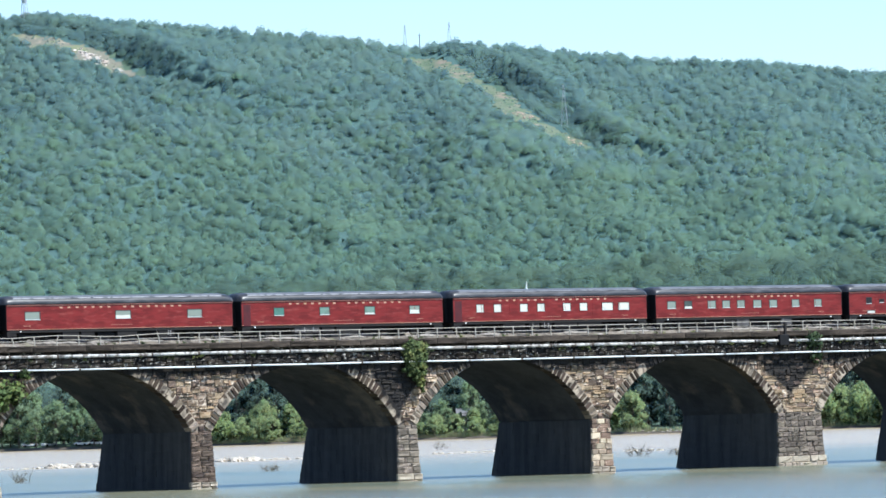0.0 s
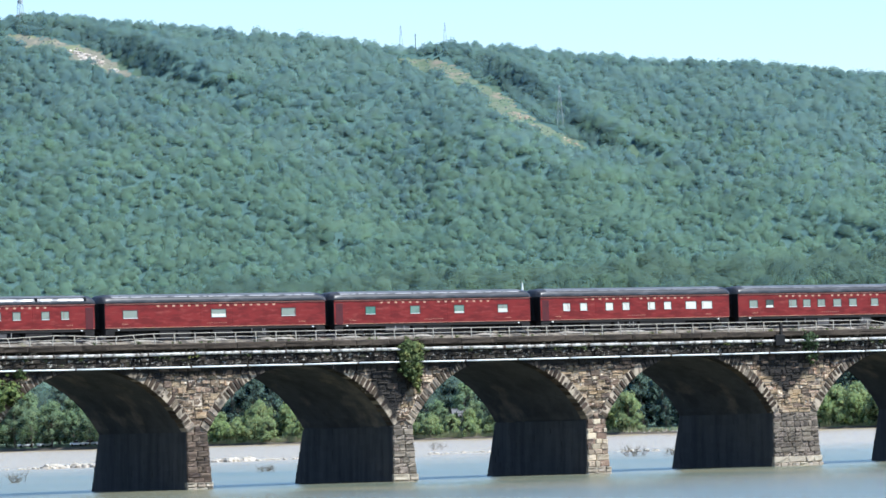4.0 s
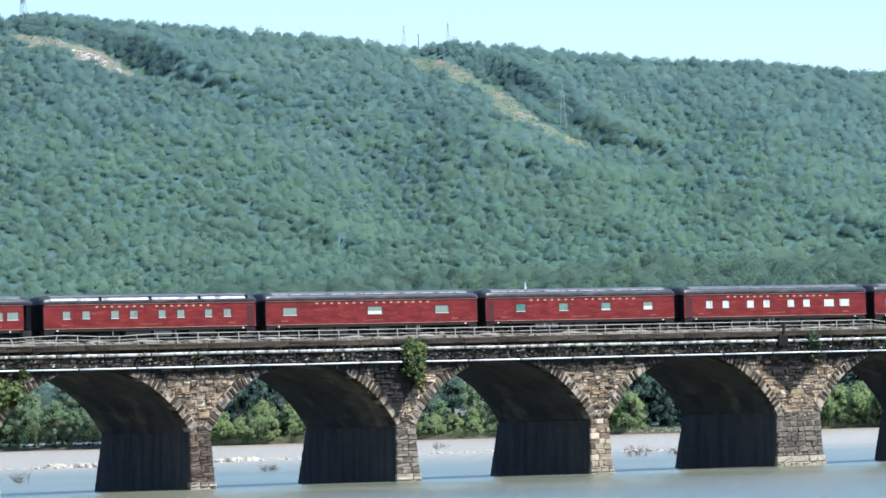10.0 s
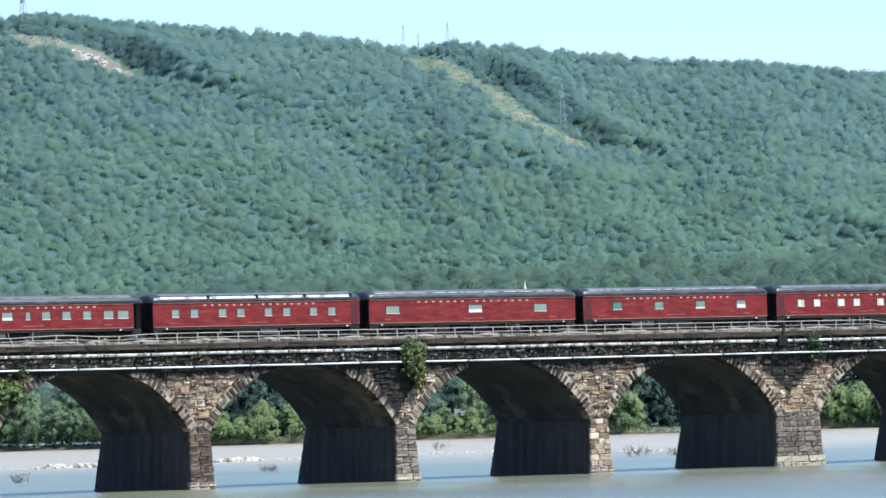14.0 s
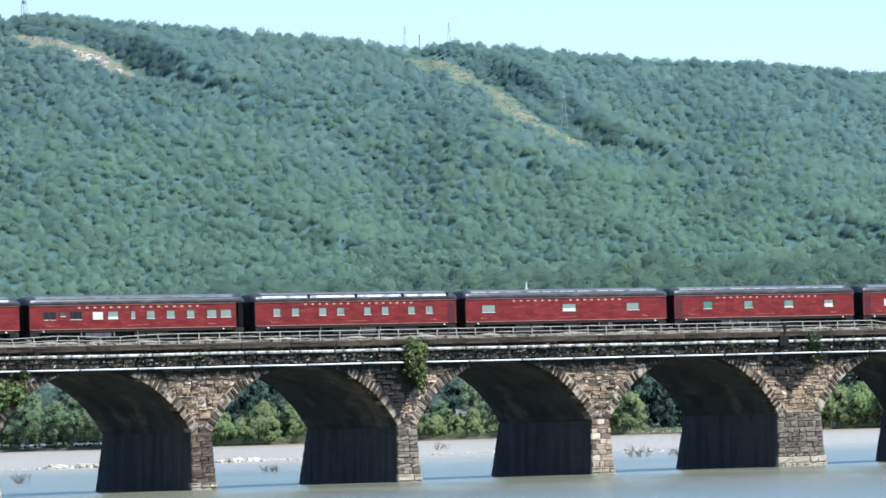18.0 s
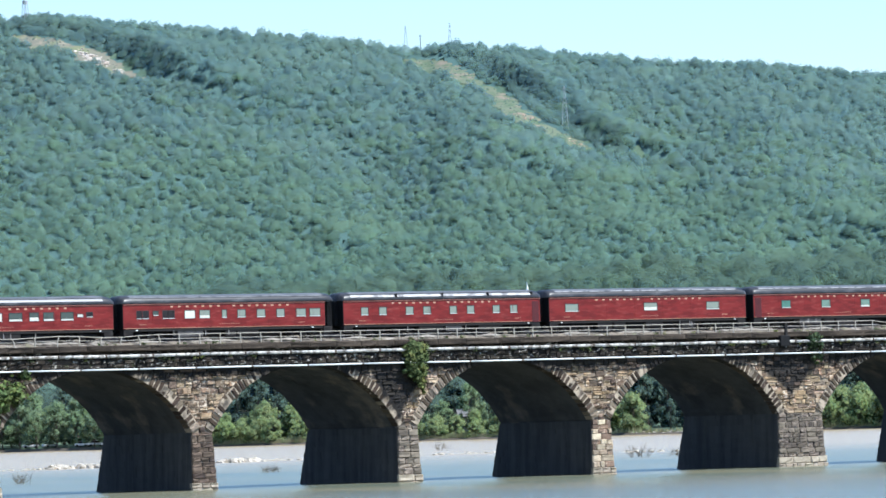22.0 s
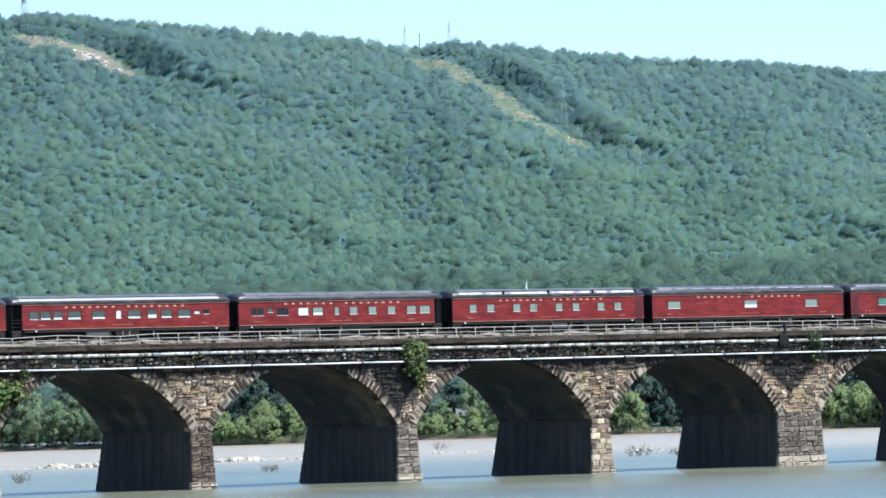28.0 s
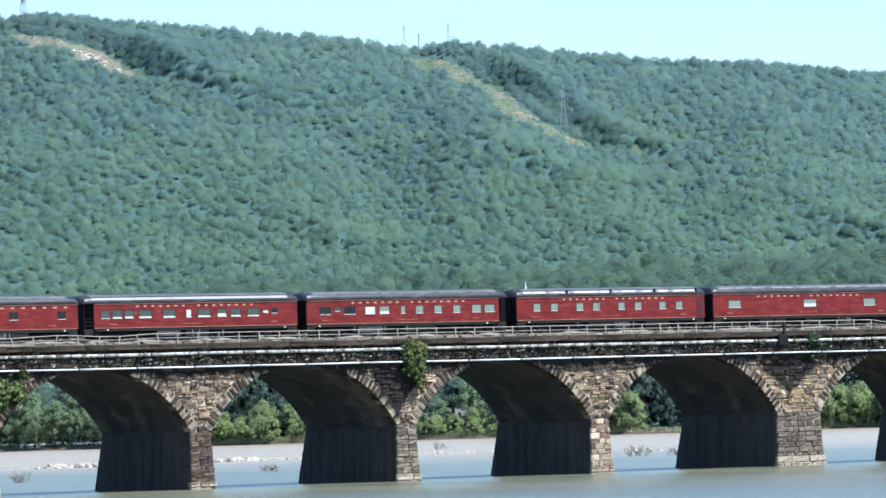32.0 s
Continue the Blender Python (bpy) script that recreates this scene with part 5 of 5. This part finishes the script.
def coach(name, x0, x1, wins, label, gilt=(0.22, 0.80), roof_fit=(), doors=(0, 0), ends=(0, 0), top="plain"):
    """A heavy passenger car between x0 and x1 on the train's own scale; its space starts at its middle, on the rail."""
    length, mid = x1 - x0, (x0 + x1) / 2
    car = empty(name)
    tagged(car, label, "railway car", group="cars of the train")
    a, b = -length / 2, length / 2
    pa, pb = ends                                  # open platforms or recessed vestibules
    bm = Geo().box(a + pa, b - pb, -HALF, HALF, 1.165, 3.54, 0.03)
    body = part("body", bm, M["maroon"], car, "glossy maroon side")
    part("skirt", Geo().box(a + pa + .3, b - pb - .3, -HALF + .05, HALF - .05, 0.93, 1.165), M["underframe"], car)
    for z, w in ((1.20, 0.035), (3.40, 0.03)):
        part("gilt_line", Geo().box(a + pa + .05, b - pb - .05, -HALF - .010, -HALF, z, z + w), M["gold"], body)
    # the pinkish highlight along the eave is in the trim's colour
    part("letter_board_trim", Geo().box(a + pa, b - pb, -HALF - .085, -HALF, 3.455, 3.498), M["trim_red"], body, "red trim under the roof, its pinkish highlight painted in")
    # panel joints
    for k in range(1, 7):
        x = a + pa + (length - pa - pb) * k / 7
        part("panel_strip", Geo().box(x - .02, x + .02, -HALF - .012, -HALF, 1.24, 3.05), M["maroon"], body)
    # roof with rounded-down ends
    pr, g = profile(), Geo()
    secs = [(a - .10, .80, -.10), (a + .25, .95, -.02), (a + .9, 1, 0), (b - .9, 1, 0), (b - .25, .95, -.02), (b + .10, .80, -.10)]
    v = [(x, y * (0.99 if s < 1 else 1), 3.52 + (z - 3.52) * s + dz * (z > 3.6)) for x, s, dz in secs for y, z in pr]
    n = len(pr)
    f = [(i * n + j, i * n + n + j, i * n + n + j + 1, i * n + j + 1) for i in range(len(secs) - 1) for j in range(n - 1)]
    f += [tuple(range(n)), tuple(reversed(range((len(secs) - 1) * n, len(secs) * n)))]
    f += [(i * n, i * n + n - 1, i * n + 2 * n - 1, i * n + n) for i in range(len(secs) - 1)]
    roof = part("roof", g.add(v, f), M["roof"], car, "black curved roof", smooth=True)
    # lighter crown: the soft sheen on the roof, put into its colour
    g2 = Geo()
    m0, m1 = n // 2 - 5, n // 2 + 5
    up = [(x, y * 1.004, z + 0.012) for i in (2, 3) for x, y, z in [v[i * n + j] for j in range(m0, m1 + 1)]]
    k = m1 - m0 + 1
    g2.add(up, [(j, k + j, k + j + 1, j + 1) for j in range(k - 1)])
    part("roof_crown", g2, M["roof_sheen"], roof, "top of the roof, greyer for the sky's sheen", smooth=True)
    part("eave", Geo().box(a, b, -HALF - .07, -HALF + .02, 3.50, 3.56, 0.015), M["black"], roof)
    lo, hi = (2, 4) if top in ("bright", "band") else (4, 5)
    x, run = a + .9, {"bright": 5.6, "dotted": 2.2, "plain": 8.1, "band": 40}[top]
    while x < b - 1:                               # strips that stand in for the sky's reflection on the shoulder, parted by dark straps
        e = min(x + run, b - .9)
        strip = [(px, y * 1.012, z + 0.012) for px in (x, e - .22) for y, z in pr[lo:hi + 1]]
        m = hi - lo + 1
        part("roof_panel", Geo().add(strip, [(j, m + j, m + j + 1, j + 1) for j in range(m - 1)]), M[{"plain": "roof_glint_dim", "band": "roof_glint_pale"}.get(top, "roof_glint")], roof, "pale strip painted as the roof's highlight", smooth=True)
        if top == "bright":
            part("roof_strap", Geo().box(e - .24, e - .02, pr[2][0] - .06, pr[5][0], pr[2][1], pr[5][1] + .02, .02), M["black"], roof)
        x = e
    for x, kind in roof_fit:
        x -= mid
        if kind == "vent":
            part("roof_vent", Geo().box(x - .16, x + .16, -1.28, -0.9, 3.86, 4.16, 0.04), M["black"], roof)
        elif kind == "lamp":
            part("roof_fitting", Geo().box(x - .2, x + .2, -1.36, -1.0, 3.82, 4.02, 0.05), M["white_lamp"], roof, "bright metal roof fitting")
        else:
            part("roof_duct", Geo().box(x - 1.2, x + 1.2, -0.5, 0.5, 4.22, 4.42, 0.06), M["roof"], roof)
    # ends: dark bulkhead, diaphragm, coupler
    for s, e, p, door in ((-1, a, pa, doors[0]), (1, b, pb, doors[1])):
        part("bulkhead", Geo().box(min(e - s * p, e - s * p + s * .04), max(e - s * p, e - s * p + s * .04), -HALF + .02, HALF - .02, 1.1, 3.52), M["black"], car)
        part("step_well", Geo().box(min(e - s * .05, e - s * 1.05), max(e - s * .05, e - s * 1.05), -HALF + .06, -.75, 0.40, 1.09, .03), M["underframe"], car)
        part("step_well", Geo().box(min(e - s * .05, e - s * .9), max(e - s * .05, e - s * .9), .75, HALF - .06, 0.40, 1.09, .03), M["underframe"], car)
        dg = Geo()
        for k in range(4):
            x = e + s * (0.02 + 0.11 * k)
            dg.box(x - .04, x + .04, -.62, 1.38 if p else .62, 1.15, 3.50, 0.02)
        part("diaphragm", dg, M["black"], car, "black folded gangway bellows")
        part("coupler", Geo().rod((e - s * .6, 0, 0.85), (e + s * .55, 0, 0.85), 0.09, n=8).box(e + s * .5 - .12, e + s * .5 + .12, -.15, .15, .7, 1.0, .03), M["underframe"], car)
        if p:
            part("platform_floor", Geo().box(min(e, e - s * p), max(e, e - s * p), -HALF + .1, HALF - .1, 0.98, 1.12), M["underframe"], car)
            for y in (-HALF + .12, HALF - .12):
                part("platform_post", Geo().rod((e - s * .1, y, 1.1), (e - s * .1, y, 3.55), 0.05, n=6), M["black"], car)
                rg = Geo()
                for z in (1.45, 1.8, 2.1):
                    rg.rod((e - s * .1, y, z), (e - s * p, y, z), 0.03, n=5)
                part("platform_railing", rg, M["black"], car)
        elif door:
            x = e - s * .62
            part("vestibule_door", Geo().box(x - .42, x + .42, -HALF - .015, -HALF + .02, 1.15, 3.20, 0.008), M["maroon_dark"], body)
        for k in (0, 1, 2):                        # steps
            part("step", Geo().box(e - s * (p if p else .75) - .4, e - s * (p if p else .75) + .4, -HALF + .02 + .1 * (2 - k) * 0, -HALF + .35, 0.42 + .24 * k, 0.46 + .24 * k), M["underframe"], car)
        part("step_lamp", Geo().box(e - s * (1.5 + p) - .09, e - s * (1.5 + p) + .09, -HALF - .03, -HALF + .05, 0.98, 1.09, .01), M["white_lamp"], car, "small white lamp")
    for x, w, mat, kw in wins:
        lab = {"glass_white": "window with a white drawn blind", "glass_green": "greenish reflecting glass", "glass_mist": "misty green reflecting glass", "glass_pale": "pale reflecting glass",
               "glass_dark": "dark window glass", "glass_grey": "grey reflecting glass"}[mat]
        window(body, x - mid, w, *kw.get("z", (2.14, 2.83)), mat, lab, kw.get("shade", 0))
    letters(body, a + length * gilt[0], a + length * gilt[1], 3.15, 0.155, 15, 7)
    letters(body, -1.2, 1.2, 1.50, 0.07, 9)
    letters(body, a + pa + 1.8, a + pa + 2.6, 1.50, 0.10, 4)
    letters(body, b - pb - 3.2, b - pb - 2.4, 1.50, 0.10, 4)
    # underframe: sill and hung boxes
    part("centre_sill", Geo().box(a + .3, b - .3, -.3, .3, 0.40, 1.0), M["underframe"], car)
    part("brake_rigging", Geo().box(a + 1.2, b - 1.2, -.06, .06, 0.32, 0.60).rod((a + 5.2, -.7, .55), (b - 5.2, -.7, .55), 0.05, n=6).rod((a + 5.2, .7, .45), (b - 5.2, .7, .45), 0.05, n=6), M["underframe"], car)
    x = a + 6.2
    r = np.random.default_rng(int(abs(x0) * 10) + 5)
    while x < b - 6.8:
        w = r.uniform(1.2, 3.0)
        kind = r.integers(3)
        if kind == 2:
            part("air_tank", Geo().rod((x, -.95, .62), (x + w, -.95, .62), 0.26, n=10), M["underframe"], car)
        else:
            part("equipment_box", Geo().box(x, x + w, -1.38, -.5, r.uniform(0.25, 0.45), 0.95, 0.03), M["grey_box" if r.uniform() < .4 else "underframe"], car)
        x += w + r.uniform(0.08, 0.55)
    for k in range(3):
        x = r.uniform(a + 5.6, b - 6)
        part("drain_pipe", Geo().rod((x, -1.40, r.uniform(.35, .5)), (x, -1.40, 0.98), 0.045, n=6), M["grey_pipe"], car, "pale drain pipe")
    sets = bogie(car, a + 3.3) + bogie(car, b - 3.3)
    return car, mid, sets


def train():
    W, P, G, D, Y = "glass_white", "glass_pale", "glass_green", "glass_dark", "glass_grey"
    cars = []
    t28, t0 = 86.45, 9.80

    def c28(*rows):
        return [(x - t28, w - x, m, k) for x, w, m, k in rows]

    def c0(*rows):
        return [(x - t0, w - x, m, k) for x, w, m, k in rows]

    n = {}
    red = "maroon passenger car with "
    cars.append(coach("passenger_car", -127.4, -102.6, [(-110.15, 0.9, D, n), (-104.85, 0.9, D, n)], red + "two dark windows and white roof fittings",
                      roof_fit=[(-107.2, "lamp"), (-112, "lamp"), (-110.4, "lamp"), (-118, "vent")], gilt=(0.22, 0.97)))
    cars.append(coach("observation_car", -101.95, -77.55, c28((-13.55, -12.6, Y, {"shade": .0}), (-12.3, -11.25, Y, {"shade": .15}), (-10.9, -9.95, Y, {"shade": .2}), (-9.29, -7.91, Y, {"shade": .18}),
                      (-6.57, -5.23, Y, {"shade": .18}), (-3.94, -3.4, W, n), (-2.61, -1.22, Y, {"shade": .18}), (-.37, .61, Y, {"shade": .4}), (1.17, 2.28, Y, {"shade": .15}), (3.09, 4.42, Y, {"shade": .12}),
                      (4.9, 5.5, W, {"z": (2.45, 2.65)}), (5.93, 6.58, D, {"z": (2.4, 2.8)})), red + "wide half-shaded windows and an open rear platform", gilt=(0.23, 0.80),
                      top="band", roof_fit=[(-100.9, "lamp"), (-92.2, "lamp"), (-97, "duct"), (-80, "duct")], ends=(1.15, 0)))
    cars.append(coach("lounge_car", -76.45, -52.3, c28((11.54, 12.07, D, n), (12.24, 12.85, D, n), (13.38, 13.95, Y, {"z": (2.45, 2.8)}), (14.48, 15.05, D, n), (15.12, 15.76, D, n), (16.97, 18.12, W, n),
                      (18.68, 19.81, P, {"shade": .3}), (21.26, 21.75, P, n), (23.05, 23.93, P, n), (25.3, 26.2, P, n), (27.6, 28.46, P, n), (29.87, 30.97, P, n), (31.47, 32.66, P, n)),
                      red + "mixed windows, one with a white blind", gilt=(0.21, 0.80), roof_fit=[(-72.6, "lamp"), (-60.5, "vent")], ends=(0, 0.9)))
    cars.append(coach("sleeping_car", -51.0, -27.0, c28((37.57, 38.38, P, n), (39.73, 40.57, P, n), (42.95, 43.8, P, n), (45.06, 45.91, P, n), (48.28, 49.08, P, n), (50.41, 51.22, P, n), (53.57, 54.38, P, n),
                      (55.73, 56.55, P, n)), red + "four pairs of small pale windows", gilt=(0.23, 0.79), doors=(0, 1), top="bright", roof_fit=[(-49.6, "lamp"), (-47.4, "vent"), (-42, "vent"), (-36.7, "vent"), (-31.3, "vent")]))
    cars.append(coach("baggage_car", -25.85, -0.50, c28((62.63, 64.25, P, n), (72.66, 74.31, P, {"shade": .4}), (80.8, 82.4, P, n)), red + "three wide pale windows and long blank sides", gilt=(0.22, 0.78),
                      top="dotted", roof_fit=[(-24, "vent")]))
    cars.append(coach("passenger_car", 0.55, 24.45, c0((14.12, 15.25, G, n), (19.5, 20.64, "glass_mist", n), (24.85, 26.01, "glass_mist", {"shade": .15}), (30.24, 31.39, P, {"shade": .45})),
                      red + "four greenish windows", gilt=(0.22, 0.80), doors=(1, 0), top="dotted", roof_fit=[(5.7, "lamp"), (23.4, "lamp")]))
    cars.append(coach("sleeping_car", 25.75, 50.05, c0((38.4, 39.24, W, n), (40.56, 41.4, W, n), (43.81, 44.71, W, n), (45.95, 46.82, W, n), (49.21, 50.1, W, n), (51.32, 52.21, W, n), (54.14, 55.47, W, n),
                      (56.24, 57.56, W, n)), red + "eight bright white-curtained windows", gilt=(0.22, 0.80), doors=(1, 0), roof_fit=[(47.8, "vent")]))
    cars.append(coach("dining_car", 51.25, 75.9, c0((62.55, 63.6, P, n), (64.76, 65.71, Y, {"shade": .25}), (67.83, 68.82, P, n), (69.75, 70.69, P, n), (71.7, 72.64, P, n), (73.83, 74.85, P, n), (75.98, 76.96, P, n),
                      (79.0, 79.93, P, n), (82.0, 82.95, P, n)), red + "nine small pale windows", gilt=(0.21, 0.78), roof_fit=[(54.7, "vent"), (62, "vent"), (64, "vent"), (71.7, "vent")]))
    cars.append(coach("passenger_car", 76.95, 102.2, [(79.3, 0.7, D, {"z": (2.3, 2.9)}), (81.1, 0.6, D, {"z": (2.4, 2.7)}), (79.4, 1.0, W, {"z": (1.35, 1.55)})], red + "small dark windows near its end", gilt=(0.24, 0.80)))
    return cars


# ---- small things on the river ----
def river_things():
    pts = []
    for a, b, c, d, m in ((-65, 832, -57, 840, 60), (-55, 842, -52, 844, 40), (-35, 862, -21, 876, 130), (-3, 886, 9, 892, 60), (25, 820, 34, 805, 30), (-76, 840, -66, 836, 30)):
        for k in range(m):
            q = rng.uniform()
            pts.append((a + (c - a) * q, b + (d - b) * q + rng.uniform(-2.2, 2.2), rng.uniform(0.12, 0.46) * rng.uniform(0.5, 1.3)))
    for u, v, m in ((-54.5, 836, 26), (-58.5, 833, 12), (-34.5, 861, 16), (-31.5, 864, 14)):
        for k in range(m):
            pts.append((u + rng.normal(0, 0.9), v + rng.normal(0, 2.5), rng.uniform(0.4, 0.95)))
    return pts


def snag(u, v, n, high, label):
    x, y = spot(u, v)
    t = empty("driftwood", pose(x, y, -0.1, 0, 0, rng.uniform(0, 360)))
    for i in range(2 * n):
        a = rng.uniform(0, 6.28)
        g = Geo()
        p = Vector((math.cos(a) * rng.uniform(0, 1.4), math.sin(a) * rng.uniform(0, 1.4), 0))
        d = Vector((rng.uniform(-1, 1), rng.uniform(-1, 1), rng.uniform(0.5, 1.3)))
        g.rod(p, p + d * high * 0.6, 0.03, 0.012, 5)
        for k in range(5):
            q = p + d * high * rng.uniform(0.1, 0.5)
            g.rod(q, q + Vector((rng.uniform(-.8, .8), rng.uniform(-.8, .8), high * rng.uniform(.1, .45))), 0.02, 0.008, 4)
        part("branch", g, M["twig"], t)
    return tagged(t, label, "driftwood", group="driftwood in the river")


def weeds():
    """Small weeds rooted in the joints of the wall and along the deck's edge."""
    c = [(rng.uniform(-25, 90), -0.35 + rng.uniform(-.1, .1), 12.5 + rng.uniform(-.1, .1)) for _ in range(55)]
    c += [(rng.uniform(-25, 90), 0.4 + rng.uniform(-.3, .4), 13.75) for _ in range(40)]
    v, f, nor = leaf_cloud(3600, np.array(c), rng.uniform(0.12, 0.34, len(c)), 0.07)
    ob = new("weeds", leaf_mesh("weeds", v, f, nor, M["leaf_vine"]))
    tagged(ob, "small green weeds growing from the bridge wall", "weeds", kind="stuff")


# ---- everything in its place ----
ground()
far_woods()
bare_strip("clearing", CUT, M["clearing"], "grassy power-line clearing with bare tan soil", "clearing")
bare_strip("rock_slope", SLIDE, M["bare_soil"], "bare rocky slope below the ridge", "slope")
ROCKS = ((-261, 4034), (-256, 4028), (-252, 4024), (-248, 4021), (-245, 4018), (-242, 4015), (-254, 4020), (-248, 4013), (-232, 4000))
boulders("rocks", [(a + rng.normal(0, 2.2), b + rng.normal(0, 3), rng.uniform(0.6, 2.0)) for a, b in ROCKS for _ in range(12)],
         1, M["rock"], "pale broken rocks on the bare slope")
SOIL = ((12, 4050, 1.0), (40, 3998, 0.7), (61, 3922, 1.5), (58, 3924, 1.3), (93, 3891, 1.2), (97, 3886, 1.2), (90, 3894, 1.0))
boulders("clearing_rocks", [(a + rng.normal(0, 2.4), b + rng.normal(0, 2.5), c * rng.uniform(0.35, 1.0)) for a, b, c in SOIL for _ in range(11)],
         1, M["tan_rock"], "tan rocks and turned soil on the power-line clearing")
pylon(-23.4, 4112, 25, (0.80, 0.90), "thin grey lattice power mast on the ridge")
pylon(9.6, 4120, 27, (0.78, 0.90), "thin grey lattice power mast on the ridge")
pylon(89, 3918, 31, (0.72, 0.84, 0.95), "grey lattice power mast beside the clearing")
tower(-305, 4095, 16)
pole(-12.6, 4108, 19)
steeple(32.6, 2192, 15.2, 3.6)
bank()
bank_edge()
bank_grass()
boulders("shore_stones", [(a, float(bank_line(a)) + rng.uniform(0.2, 2.2), rng.uniform(0.15, 0.5)) for a in rng.uniform(45, 66, 40)], 1, M["foam"], "pale stones and driftwood along the bare shore")
house(5, 23)
for u, out, turn in ((-113, 5.2, 10), (-107.5, 6.4, 40), (-98, 5.6, 150), (-94.5, 7, 5), (-91.0, 5.4, 60), (-87, 6.4, 92)):
    parked_car(u, out, turn)
boulders("shoal", river_things(), 1, M["foam"], "pale stones and broken water across a shoal")
for u, v, n, h in ((-22, 678, 7, 1.3), (-49, 631, 6, 1.6), (25, 731, 8, 2.2), (30, 728, 5, 1.5), (-2, 1000, 5, 2.4), (-14, 676, 4, .9)):
    snag(u, v, n, h, "bare grey branches caught in the shallow river")
BR, CORNICE, STONES = bridge()
deck(BR, CORNICE)
pipes(BR)
pipe_box(BR)
weeds()
railing()
vine(26.0, 13.2, 1.15, ((-1.15, 2.5, .34), (-0.65, 3.1, .40), (-0.1, 3.4, .42), (0.35, 3.9, .40), (0.8, 4.6, .30), (1.05, 3.0, .34), (0.6, 2.4, .5)), 9000, "thick olive green creeper hanging over the bridge wall")
vine(-20.9, 9.9, 2.1, ((-1.9, 3.0, .5), (-1.1, 3.2, .55), (-0.4, 2.8, .5), (0.5, 1.8, .4), (1.3, 0.5, .35)), 1700, "bright leafy green creeper on the stone spandrel", "leaf_bright", 0.20)
vine(-18.4, 11.5, 0.55, ((0.3, 0.6, .25),), 130, "bright leafy green creeper on the stone spandrel", "leaf_bright", 0.17)
vine(76.3, 13.3, 0.8, ((-0.9, 1.6, .25), (-0.3, 2.4, .35), (0.2, 2.8, .42), (0.7, 2.5, .35)), 1500, "sparse dark green creeper beside the pipes", "leaf_shade", 0.13)
CARS = train()


def motions():
    """Moves the train over the bridge, and turns its wheels."""
    for car, mid, sets in CARS:
        walk(car, [(t, pose(travelled(t) + mid, TRACK, RAIL)) for t in range(33)])
        for ob, x in sets:
            walk(ob, [(t / 5, pose(x, 0, 0.455, 0, math.degrees(travelled(t / 5) / 0.455), 0)) for t in range(161)])


motions()
